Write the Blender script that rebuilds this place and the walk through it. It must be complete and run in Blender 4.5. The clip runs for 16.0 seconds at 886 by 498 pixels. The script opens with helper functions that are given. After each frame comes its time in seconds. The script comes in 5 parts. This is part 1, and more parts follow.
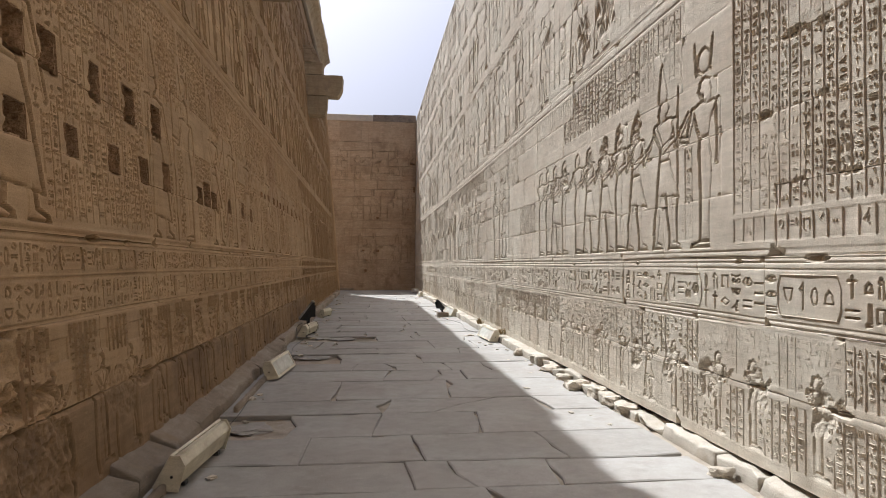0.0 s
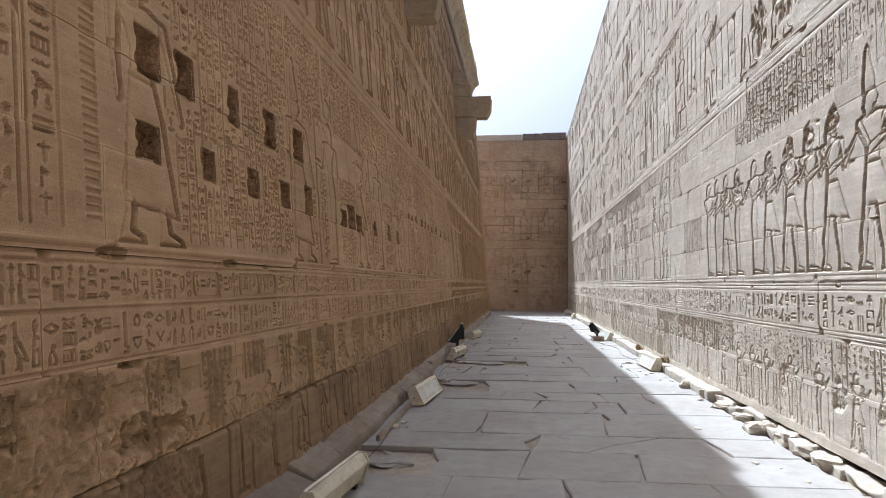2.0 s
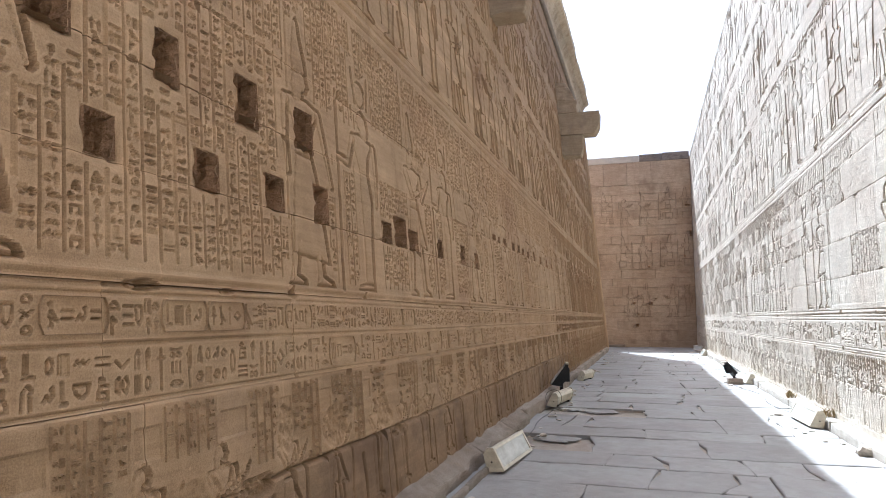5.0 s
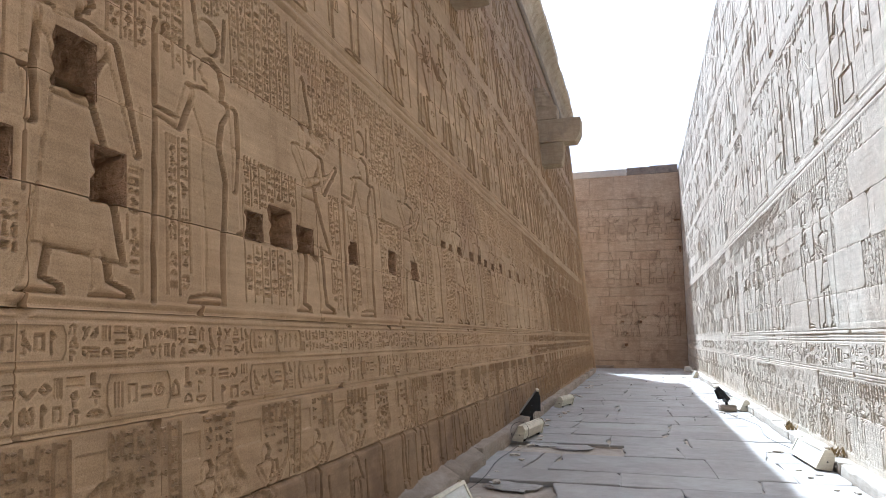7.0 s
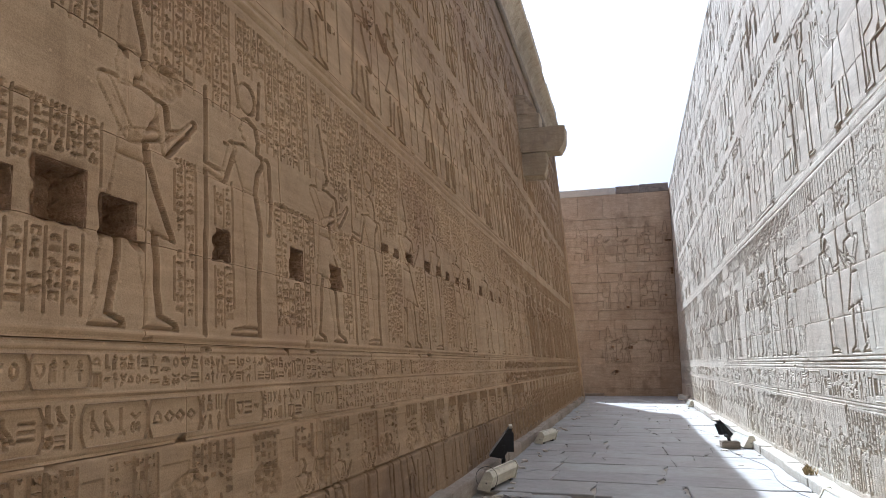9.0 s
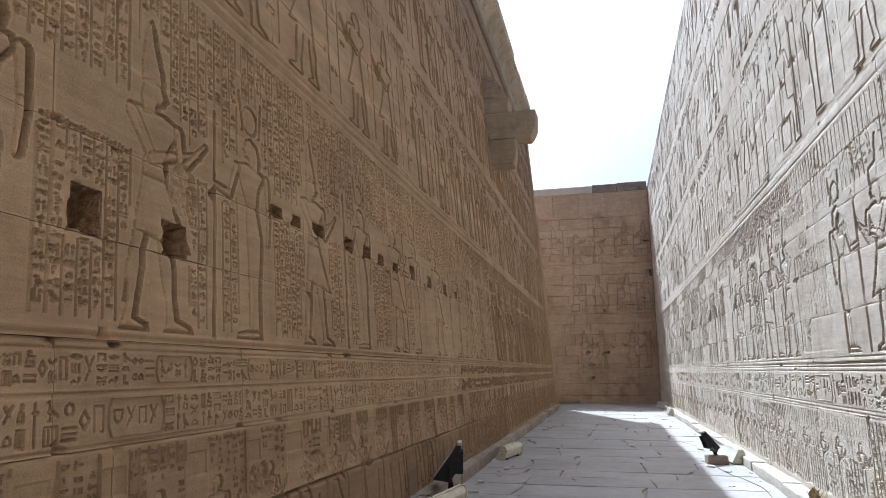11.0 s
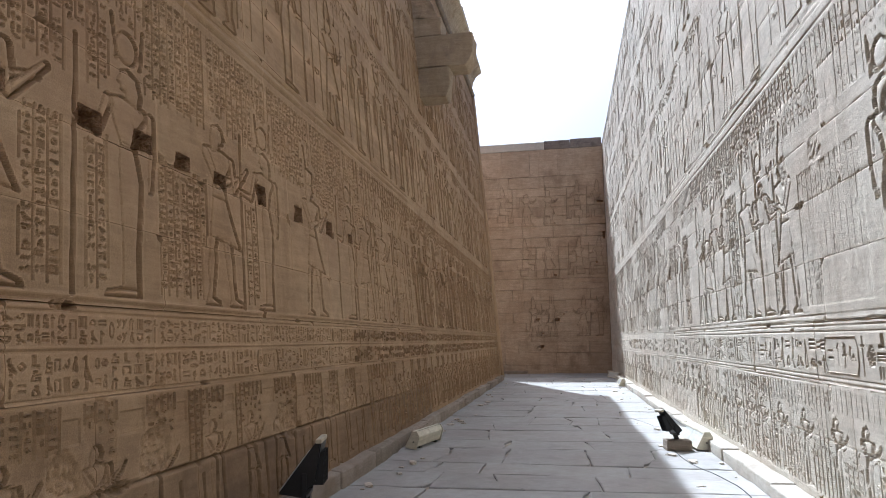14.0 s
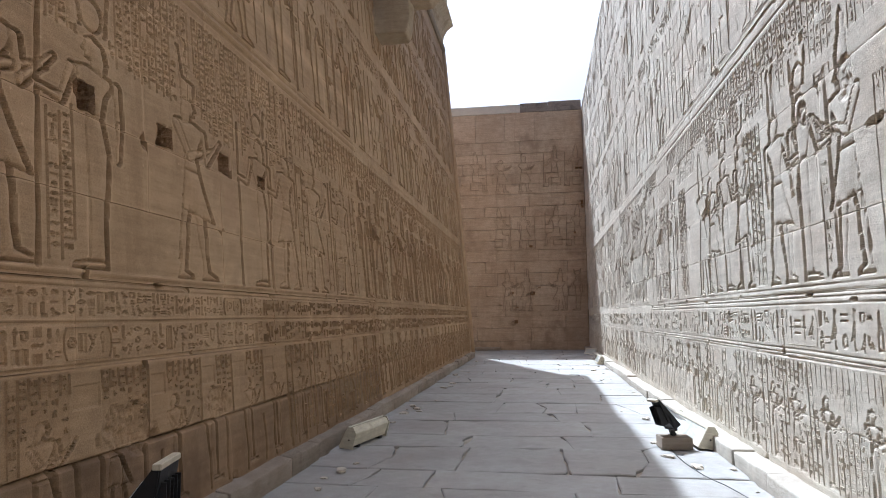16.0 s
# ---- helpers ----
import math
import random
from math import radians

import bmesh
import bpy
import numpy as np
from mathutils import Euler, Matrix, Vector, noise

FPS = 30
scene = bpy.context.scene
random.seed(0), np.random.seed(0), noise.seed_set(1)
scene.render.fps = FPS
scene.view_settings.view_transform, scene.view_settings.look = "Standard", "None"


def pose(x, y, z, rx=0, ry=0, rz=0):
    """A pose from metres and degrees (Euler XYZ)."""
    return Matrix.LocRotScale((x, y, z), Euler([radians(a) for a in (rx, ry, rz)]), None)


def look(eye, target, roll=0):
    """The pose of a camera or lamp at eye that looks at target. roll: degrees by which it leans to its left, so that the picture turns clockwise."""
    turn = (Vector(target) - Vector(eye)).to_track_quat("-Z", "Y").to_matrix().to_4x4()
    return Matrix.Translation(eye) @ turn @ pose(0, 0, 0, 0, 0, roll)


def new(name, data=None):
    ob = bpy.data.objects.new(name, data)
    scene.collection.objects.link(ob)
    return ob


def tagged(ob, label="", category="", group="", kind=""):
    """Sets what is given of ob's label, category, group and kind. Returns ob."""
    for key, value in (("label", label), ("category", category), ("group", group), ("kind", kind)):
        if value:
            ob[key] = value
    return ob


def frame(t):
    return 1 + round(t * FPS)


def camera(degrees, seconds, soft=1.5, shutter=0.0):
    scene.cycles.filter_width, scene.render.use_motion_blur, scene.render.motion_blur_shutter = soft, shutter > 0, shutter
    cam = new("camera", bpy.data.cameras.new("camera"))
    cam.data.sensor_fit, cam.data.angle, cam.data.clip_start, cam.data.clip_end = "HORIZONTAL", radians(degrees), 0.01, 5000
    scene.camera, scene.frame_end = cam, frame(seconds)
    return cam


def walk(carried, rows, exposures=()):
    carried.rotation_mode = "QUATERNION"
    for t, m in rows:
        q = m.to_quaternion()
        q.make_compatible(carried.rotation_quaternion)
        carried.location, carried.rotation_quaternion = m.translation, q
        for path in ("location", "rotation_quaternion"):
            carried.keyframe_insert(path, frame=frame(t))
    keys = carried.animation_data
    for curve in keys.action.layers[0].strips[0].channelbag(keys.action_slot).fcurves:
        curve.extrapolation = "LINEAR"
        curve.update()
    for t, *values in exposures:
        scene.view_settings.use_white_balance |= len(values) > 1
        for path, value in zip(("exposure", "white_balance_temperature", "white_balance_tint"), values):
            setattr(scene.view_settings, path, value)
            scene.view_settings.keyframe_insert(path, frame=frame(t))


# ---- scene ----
cam = camera(69.5, 16.0, soft=0.9)
PATH = [
    (0, (-0.05, 1.241, 1.538), (0.179, 3.227, 1.589), 0.4),
    (0.5, (-0.03, 1.318, 1.53), (0.08, 3.314, 1.592), 0.4),
    (1, (-0.03, 1.434, 1.546), (-0.042, 3.432, 1.619), 0.3),
    (1.5, (-0.025, 1.572, 1.565), (-0.153, 3.566, 1.657), 0.3),
    (2, (0.018, 1.732, 1.568), (-0.226, 3.714, 1.679), 0.3),
    (2.5, (0.062, 1.924, 1.584), (-0.339, 3.879, 1.708), 0.3),
    (3, (0.059, 2.184, 1.598), (-0.456, 4.112, 1.732), 0.4),
    (3.2, (0.035, 2.29, 1.61), (-0.495, 4.214, 1.745), 0.3),
    (5.3, (0.248, 3.668, 1.546), (-0.358, 5.559, 1.778), -0.1),
    (5.5, (0.291, 3.819, 1.544), (-0.316, 5.71, 1.784), -0.2),
    (6, (0.334, 4.212, 1.54), (-0.271, 6.102, 1.783), -0.1),
    (6.5, (0.334, 4.606, 1.576), (-0.256, 6.501, 1.828), -0.0),
    (7, (0.398, 4.996, 1.583), (-0.179, 6.891, 1.858), -0.1),
    (7.5, (0.428, 5.363, 1.574), (-0.147, 7.255, 1.871), -0.1),
    (8, (0.411, 5.776, 1.602), (-0.148, 7.67, 1.916), -0.2),
    (8.5, (0.443, 6.224, 1.602), (-0.102, 8.12, 1.934), -0.2),
    (9, (0.418, 6.666, 1.595), (-0.129, 8.557, 1.948), -0.1),
    (9.2, (0.486, 6.797, 1.598), (-0.077, 8.681, 1.964), -0.2),
    (11.3, (0.487, 8.632, 1.546), (0.013, 10.539, 1.92), -0.2),
    (11.5, (0.509, 8.809, 1.558), (0.041, 10.719, 1.921), -0.2),
    (12, (0.53, 9.262, 1.563), (0.086, 11.18, 1.913), -0.3),
    (12.5, (0.612, 9.716, 1.533), (0.194, 11.643, 1.868), -0.4),
    (13, (0.654, 10.143, 1.522), (0.254, 12.076, 1.839), -0.4),
    (13.5, (0.655, 10.571, 1.522), (0.277, 12.512, 1.821), -0.5),
    (14, (0.698, 10.999, 1.487), (0.336, 12.946, 1.772), -0.6),
    (14.5, (0.714, 11.431, 1.471), (0.368, 13.384, 1.736), -0.6),
    (15, (0.721, 11.899, 1.497), (0.391, 13.856, 1.742), -0.7),
    (15.5, (0.769, 12.3, 1.502), (0.455, 14.262, 1.731), -0.8),
    (16, (0.733, 12.866, 1.47), (0.438, 14.834, 1.678), -0.6),
]
EXPOSURES = [(0.0, 0.45, 5650, 9), (1.5, 0.6, 5350, 9), (2.5, 0.95, 5000, 9), (3.0, 1.18, 4950, 9), (5.5, 1.4, 4930, 8), (7.0, 1.25, 4900, 8), (9.0, 0.97, 4900, 8), (12.5, 0.8, 4980, 8), (16.0, 0.84, 4950, 8)]
walk(cam, [(t, look(eye, target, roll)) for t, eye, target, roll in PATH], EXPOSURES)

# ---- world, sun ----
SUN = Vector((0.3255, -0.58, -1.0)).normalized()  # the way the sunlight travels
SKY_STRENGTH, SUN_STRENGTH = 0.115, 5.0
world = bpy.data.worlds.new("sky")
scene.world = world
world.use_nodes = True
sky = world.node_tree.nodes.new("ShaderNodeTexSky")
sky.sky_type, sky.sun_disc = "NISHITA", False
sky.sun_elevation = math.asin(-SUN.z)
sky.sun_rotation = math.atan2(-SUN.x, -SUN.y)
sky.air_density, sky.dust_density, sky.ozone_density = 0.5, 9.0, 0.6
world.node_tree.links.new(sky.outputs[0], world.node_tree.nodes["Background"].inputs[0])
world.node_tree.nodes["Background"].inputs[1].default_value = SKY_STRENGTH
sun = new("sun", bpy.data.lights.new("sun", "SUN"))
sun.data.energy, sun.data.angle, sun.data.color = SUN_STRENGTH, radians(0.53), (1.0, 0.95, 0.87)
sun.matrix_world = Matrix.Translation((-10, 30, 30)) @ SUN.to_track_quat("-Z", "Y").to_matrix().to_4x4()


# ---- materials ----
def material(name, base, rough=0.9, metallic=0.0, spots=(), bump=0.3, fine=130.0, island=False, vary=0.12, stain=None, stain_scale=0.7, stain_at=0.55, worn=0.0, bedded=True, gloss=0.25):
    """A worn surface: base colour, two scales of variation, a stain with its own outline, fine grain and relief; worn
    also paints edge light.
    """
    m = bpy.data.materials.new(name)
    m.use_nodes = True
    nt = m.node_tree
    b = nt.nodes["Principled BSDF"]
    b.inputs["Roughness"].default_value, b.inputs["Metallic"].default_value = rough, metallic
    b.inputs["Specular IOR Level"].default_value = gloss
    geo, coord = nt.nodes.new("ShaderNodeNewGeometry"), nt.nodes.new("ShaderNodeTexCoord")
    obj = nt.nodes.new("ShaderNodeObjectInfo")

    def noisy(scale, detail, rough_=0.6):
        n = nt.nodes.new("ShaderNodeTexNoise")
        n.inputs["Scale"].default_value, n.inputs["Detail"].default_value, n.inputs["Roughness"].default_value = scale, detail, rough_
        nt.links.new(geo.outputs["Position"], n.inputs["Vector"])
        return n

    def mix(kind, fac, a, c):
        n = nt.nodes.new("ShaderNodeMix")
        n.data_type, n.blend_type = "RGBA", kind
        for sock, v in ((0, fac), (6, a), (7, c)):
            if isinstance(v, (int, float)):
                n.inputs[sock].default_value = v
            elif isinstance(v, tuple):
                n.inputs[sock].default_value = (*v, 1)
            else:
                nt.links.new(v, n.inputs[sock])
        return n.outputs[2]

    def ramp(src, lo, hi, a=0.0, c=1.0):
        n = nt.nodes.new("ShaderNodeMapRange")
        n.inputs[1].default_value, n.inputs[2].default_value, n.inputs[3].default_value, n.inputs[4].default_value = lo, hi, a, c
        nt.links.new(src, n.inputs[0])
        return n.outputs[0]

    big, mid, small = noisy(0.9, 4), noisy(7.0, 6, 0.65), noisy(fine, 4, 0.7)
    col = mix("MIX", ramp(big.outputs[0], 0.3, 0.7), (base[0] * 0.88, base[1] * 0.85, base[2] * 0.82), tuple(min(1, c * q) for c, q in zip(base, (1.08, 1.12, 1.14))))
    col = mix("MULTIPLY", 1.0, col, mix("MIX", ramp(mid.outputs[0], 0.3, 0.72), (0.86, 0.85, 0.83), (1.09, 1.09, 1.09)))
    col = mix("MULTIPLY", 1.0, col, mix("MIX", ramp(small.outputs[0], 0.3, 0.7), (0.78, 0.77, 0.76), (1.18, 1.18, 1.18)))
    beds = nt.nodes.new("ShaderNodeMapping")
    beds.inputs["Scale"].default_value = (1.2, 1.2, 16.0)
    beds.inputs["Rotation"].default_value = (0.06, 0.03, 0)
    nt.links.new(geo.outputs["Position"], beds.inputs["Vector"])
    lines = noisy(1.4, 6, 0.7)
    nt.links.new(beds.outputs[0], lines.inputs["Vector"])
    if bedded:
        col = mix("MULTIPLY", 1.0, col, mix("MIX", ramp(lines.outputs[0], 0.32, 0.68), (0.84, 0.83, 0.81), (1.10, 1.10, 1.10)))
    runs = nt.nodes.new("ShaderNodeMapping")
    runs.inputs["Scale"].default_value = (5.0, 5.0, 0.5)
    nt.links.new(geo.outputs["Position"], runs.inputs["Vector"])
    drips = noisy(1.0, 5, 0.65)
    nt.links.new(runs.outputs[0], drips.inputs["Vector"])
    col = mix("MULTIPLY", 1.0, col, mix("MIX", ramp(drips.outputs[0], 0.55, 0.75), (1.0, 1.0, 1.0), (0.80, 0.78, 0.76)))
    specks = nt.nodes.new("ShaderNodeTexVoronoi")
    specks.inputs["Scale"].default_value = 9.0
    nt.links.new(geo.outputs["Position"], specks.inputs["Vector"])
    col = mix("MIX", ramp(specks.outputs["Distance"], 0.05, 0.09, 0.5, 0.0), col, tuple(min(1, c * 1.5) for c in base))
    rnd = geo.outputs["Random Per Island"] if island else obj.outputs["Random"]
    col = mix("MULTIPLY", 1.0, col, mix("MIX", rnd, (1 - vary, 1 - vary, 1 - vary * 1.1), (1 + vary, 1 + vary, 1 + vary)))
    # lighter convex edges: painted catch-light so the relief reads, besides slight wear
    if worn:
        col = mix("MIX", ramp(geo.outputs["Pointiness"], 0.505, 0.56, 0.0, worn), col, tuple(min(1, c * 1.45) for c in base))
    if stain:
        patches = noisy(stain_scale, 7, 0.66)
        col = mix("MIX", ramp(patches.outputs[0], stain_at, stain_at + 0.12, 0, 0.6), col, stain)
    nt.links.new(col, b.inputs["Base Color"])
    bm_ = nt.nodes.new("ShaderNodeBump")
    bm_.inputs["Strength"].default_value, bm_.inputs["Distance"].default_value = bump, 0.02
    add = nt.nodes.new("ShaderNodeMath")
    add.operation = "MULTIPLY_ADD"
    nt.links.new(mid.outputs[0], add.inputs[0])
    add.inputs[1].default_value = 0.6
    pits = noisy(28.0, 5, 0.7)
    more = nt.nodes.new("ShaderNodeMath")
    more.operation = "MULTIPLY_ADD"
    nt.links.new(pits.outputs[0], more.inputs[0])
    more.inputs[1].default_value = 0.9
    nt.links.new(small.outputs[0], more.inputs[2])
    nt.links.new(more.outputs[0], add.inputs[2])
    nt.links.new(add.outputs[0], bm_.inputs["Height"])
    nt.links.new(bm_.outputs[0], b.inputs["Normal"])
    return m


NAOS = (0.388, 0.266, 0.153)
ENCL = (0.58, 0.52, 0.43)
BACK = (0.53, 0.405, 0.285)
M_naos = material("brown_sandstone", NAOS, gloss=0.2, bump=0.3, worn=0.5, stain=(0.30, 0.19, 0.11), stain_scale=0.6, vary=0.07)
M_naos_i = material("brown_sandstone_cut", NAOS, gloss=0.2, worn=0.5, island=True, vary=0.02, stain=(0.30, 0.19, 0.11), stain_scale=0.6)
# two lowest courses: base darkened to hold the shade there, with stain patches
M_dado = material("stained_dado_sandstone_shade", (0.26, 0.174, 0.10), gloss=0.2, stain=(0.12, 0.077, 0.049), stain_scale=0.8, stain_at=0.52, vary=0.06, bump=0.4, worn=0.5)
M_foot = material("panelled_sandstone_shade", (0.36, 0.245, 0.14), gloss=0.2, stain=(0.19, 0.121, 0.073), stain_scale=0.9, stain_at=0.57, vary=0.06, bump=0.35, worn=0.5)
M_naos_far = material("brown_sandstone_high", NAOS, gloss=0.2, island=True, vary=0.07, stain=(0.30, 0.19, 0.11), stain_scale=0.6)
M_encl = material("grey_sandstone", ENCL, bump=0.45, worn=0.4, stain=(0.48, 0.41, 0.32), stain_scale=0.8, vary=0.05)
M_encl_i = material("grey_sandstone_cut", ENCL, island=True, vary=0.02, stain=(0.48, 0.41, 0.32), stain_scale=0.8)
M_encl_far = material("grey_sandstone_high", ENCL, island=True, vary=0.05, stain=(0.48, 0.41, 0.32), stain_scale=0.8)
M_back = material("weathered_sandstone", BACK, stain=(0.22, 0.15, 0.10), stain_scale=0.8, stain_at=0.56, vary=0.07)
# darker than its wall: groove shade painted onto the raised outlines
M_back_i = material("weathered_sandstone_groove_shade", (0.40, 0.30, 0.21), island=True, vary=0.02)
M_top = material("soot_stained_sandstone", (0.34, 0.28, 0.23), stain=(0.1, 0.085, 0.07), stain_scale=2.0, stain_at=0.5)
M_core = material("rubble_core", (0.34, 0.25, 0.17), bump=0.6)
M_hole = material("raw_hole_stone", (0.37, 0.23, 0.13), bump=1.0, fine=40)
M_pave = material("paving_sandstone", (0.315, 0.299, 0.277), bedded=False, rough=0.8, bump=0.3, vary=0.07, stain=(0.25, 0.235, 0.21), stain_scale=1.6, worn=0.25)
M_dust = material("sand_and_dust", (0.40, 0.35, 0.29), bump=0.6)
M_kerb = material("kerb_sandstone", (0.36, 0.30, 0.24), bump=0.9, vary=0.12, stain=(0.33, 0.25, 0.16), stain_scale=2.0)
M_cornice = material("pale_cornice_sandstone", (0.52, 0.43, 0.31), bump=0.6, vary=0.12, stain=(0.28, 0.2, 0.12), stain_scale=2.5, stain_at=0.52)
M_kerb_pale = material("dusty_kerb_sandstone", (0.50, 0.455, 0.39), bump=0.5, vary=0.1, stain=(0.40, 0.34, 0.26), stain_scale=2.0)
M_rock = material("pale_rubble", (0.56, 0.50, 0.42), bump=0.6, vary=0.12)
M_cream = material("cream_painted_metal", (0.62, 0.57, 0.45), rough=0.5, bump=0.05, stain=(0.35, 0.28, 0.18), stain_scale=6.0, stain_at=0.58, vary=0.05)
M_black = material("black_painted_metal", (0.02, 0.02, 0.022), rough=0.42, bump=0.05, vary=0.05, stain=(0.12, 0.11, 0.10), stain_scale=5.0, stain_at=0.6)
M_cable = material("black_rubber", (0.02, 0.02, 0.02), rough=0.6, bump=0.02)
M_glass = material("frosted_lamp_glass", (0.60, 0.60, 0.56), rough=0.18, bump=0.03, stain=(0.45, 0.42, 0.35), stain_scale=5.0)
M_spout = material("yellowed_sandstone", (0.47, 0.37, 0.25), bump=0.7, stain=(0.25, 0.2, 0.16), stain_scale=1.6, stain_at=0.55)
M_straw = material("dry_grass", (0.28, 0.21, 0.11), bump=0.1)


# ---- mesh helpers ----
def mesh_of(name, co, faces, mat, smooth=False):
    me = bpy.data.meshes.new(name)
    me.from_pydata(co, [], faces)
    me.materials.append(mat)
    if smooth:
        me.polygons.foreach_set("use_smooth", np.ones(len(me.polygons), dtype=bool))
    me.update()
    return me


def part(name, bm, mat, parent=None, label=""):
    """Links a bmesh as one mesh object under a thing or a part."""
    me = bpy.data.meshes.new(name)
    bm.to_mesh(me)
    bm.free()
    me.materials.append(mat)
    ob = new(name, me)
    ob.parent = parent
    return tagged(ob, label)


def child(name, me, parent, kind=""):
    ob = new(name, me)
    ob.parent = parent
    return tagged(ob, kind=kind)


def box(x0, x1, y0, y1, z0, z1, bevel=0.0, seg=1):
    bm = bmesh.new()
    bmesh.ops.create_cube(bm, size=1.0, matrix=Matrix.LocRotScale(((x0 + x1) / 2, (y0 + y1) / 2, (z0 + z1) / 2), None, (x1 - x0, y1 - y0, z1 - z0)))
    if bevel:
        bmesh.ops.bevel(bm, geom=bm.edges[:], offset=bevel, segments=seg, affect="EDGES", profile=0.6)
    return bm


def prism(outline, depth, axis="y", bevel=0.0):
    """Extrudes a closed outline of (a, b) along an axis from 0 to depth."""
    bm = bmesh.new()
    put = {"y": lambda a, b, d: (a, d, b), "x": lambda a, b, d: (d, a, b), "z": lambda a, b, d: (a, b, d)}[axis]
    lo = [bm.verts.new(put(a, b, 0)) for a, b in outline]
    hi = [bm.verts.new(put(a, b, depth)) for a, b in outline]
    n = len(outline)
    bm.faces.new(lo), bm.faces.new(hi[::-1])
    for i in range(n):
        bm.faces.new((lo[i], hi[i], hi[(i + 1) % n], lo[(i + 1) % n]))
    bmesh.ops.recalc_face_normals(bm, faces=bm.faces[:])
    if bevel:
        bmesh.ops.bevel(bm, geom=bm.edges[:], offset=bevel, segments=2, affect="EDGES")
    return bm


def tube(points, r, sides=6):
    """A round bar along a run of points."""
    bm = bmesh.new()
    rings = []
    pts = [Vector(p) for p in points]
    for i, p in enumerate(pts):
        d = (pts[min(i + 1, len(pts) - 1)] - pts[max(i - 1, 0)]).normalized()
        q = d.to_track_quat("Z", "Y")
        rings.append([bm.verts.new(p + q @ Vector((r * math.cos(a), r * math.sin(a), 0))) for a in (math.tau * k / sides for k in range(sides))])
    for a, b in zip(rings, rings[1:]):
        for k in range(sides):
            bm.faces.new((a[k], a[(k + 1) % sides], b[(k + 1) % sides], b[k]))
    bm.faces.new(rings[0][::-1]), bm.faces.new(rings[-1])
    for f in bm.faces:
        f.smooth = True
    return bm


def rough_stone(sx, sy, sz, seed, cuts=3, rough=0.2):
    """A broken stone: a cut-up cube pushed about by noise, flat below."""
    bm = bmesh.new()
    bmesh.ops.create_cube(bm, size=2.0)
    bmesh.ops.subdivide_edges(bm, edges=bm.edges[:], cuts=cuts, use_grid_fill=True)
    off = Vector((seed * 7.31, seed * 3.17, seed * 1.7))
    for v in bm.verts:
        c = v.co.copy()
        c = c.lerp(c.normalized() * 1.2, 0.5)
        c += noise.noise_vector(c * 0.9 + off) * 0.45 + noise.noise_vector(c * 2.3 + off) * rough
        v.co = Vector((c.x * sx / 2, c.y * sy / 2, max(c.z, -0.9) * sz / 2 + sz * 0.45))
    return bm


# ---- carved walls ----
rng = np.random.default_rng(7)


def lattice(u, v, scale, seed):
    """Smooth noise of mean 0 between about -1 and 1."""
    g = np.random.default_rng(seed).uniform(-1, 1, (256, 256))
    a, b = u / scale + 91.3, v / scale + 57.7
    i, j = np.floor(a).astype(int), np.floor(b).astype(int)
    f, h = a - i, b - j
    f, h = f * f * (3 - 2 * f), h * h * (3 - 2 * h)
    i0, i1, j0, j1 = i % 256, (i + 1) % 256, j % 256, (j + 1) % 256
    return (g[i0, j0] * (1 - f) + g[i1, j0] * f) * (1 - h) + (g[i0, j1] * (1 - f) + g[i1, j1] * f) * h


def steps(*spans):
    """A run of coordinates: spans of (start, end, step), the last end included."""
    out = [np.arange(a, b - s * 0.5, s) for a, b, s in spans]
    return np.concatenate(out + [[spans[-1][1]]])


# signs of the script, as strokes in a unit square
def ring(cx, cy, rx, ry, n, a0=0.0, a1=math.tau):
    pts = [(cx + rx * math.cos(a0 + (a1 - a0) * k / n), cy + ry * math.sin(a0 + (a1 - a0) * k / n)) for k in range(n + 1)]
    return list(zip(pts, pts[1:]))


def chain(*pts):
    return list(zip(pts, pts[1:]))


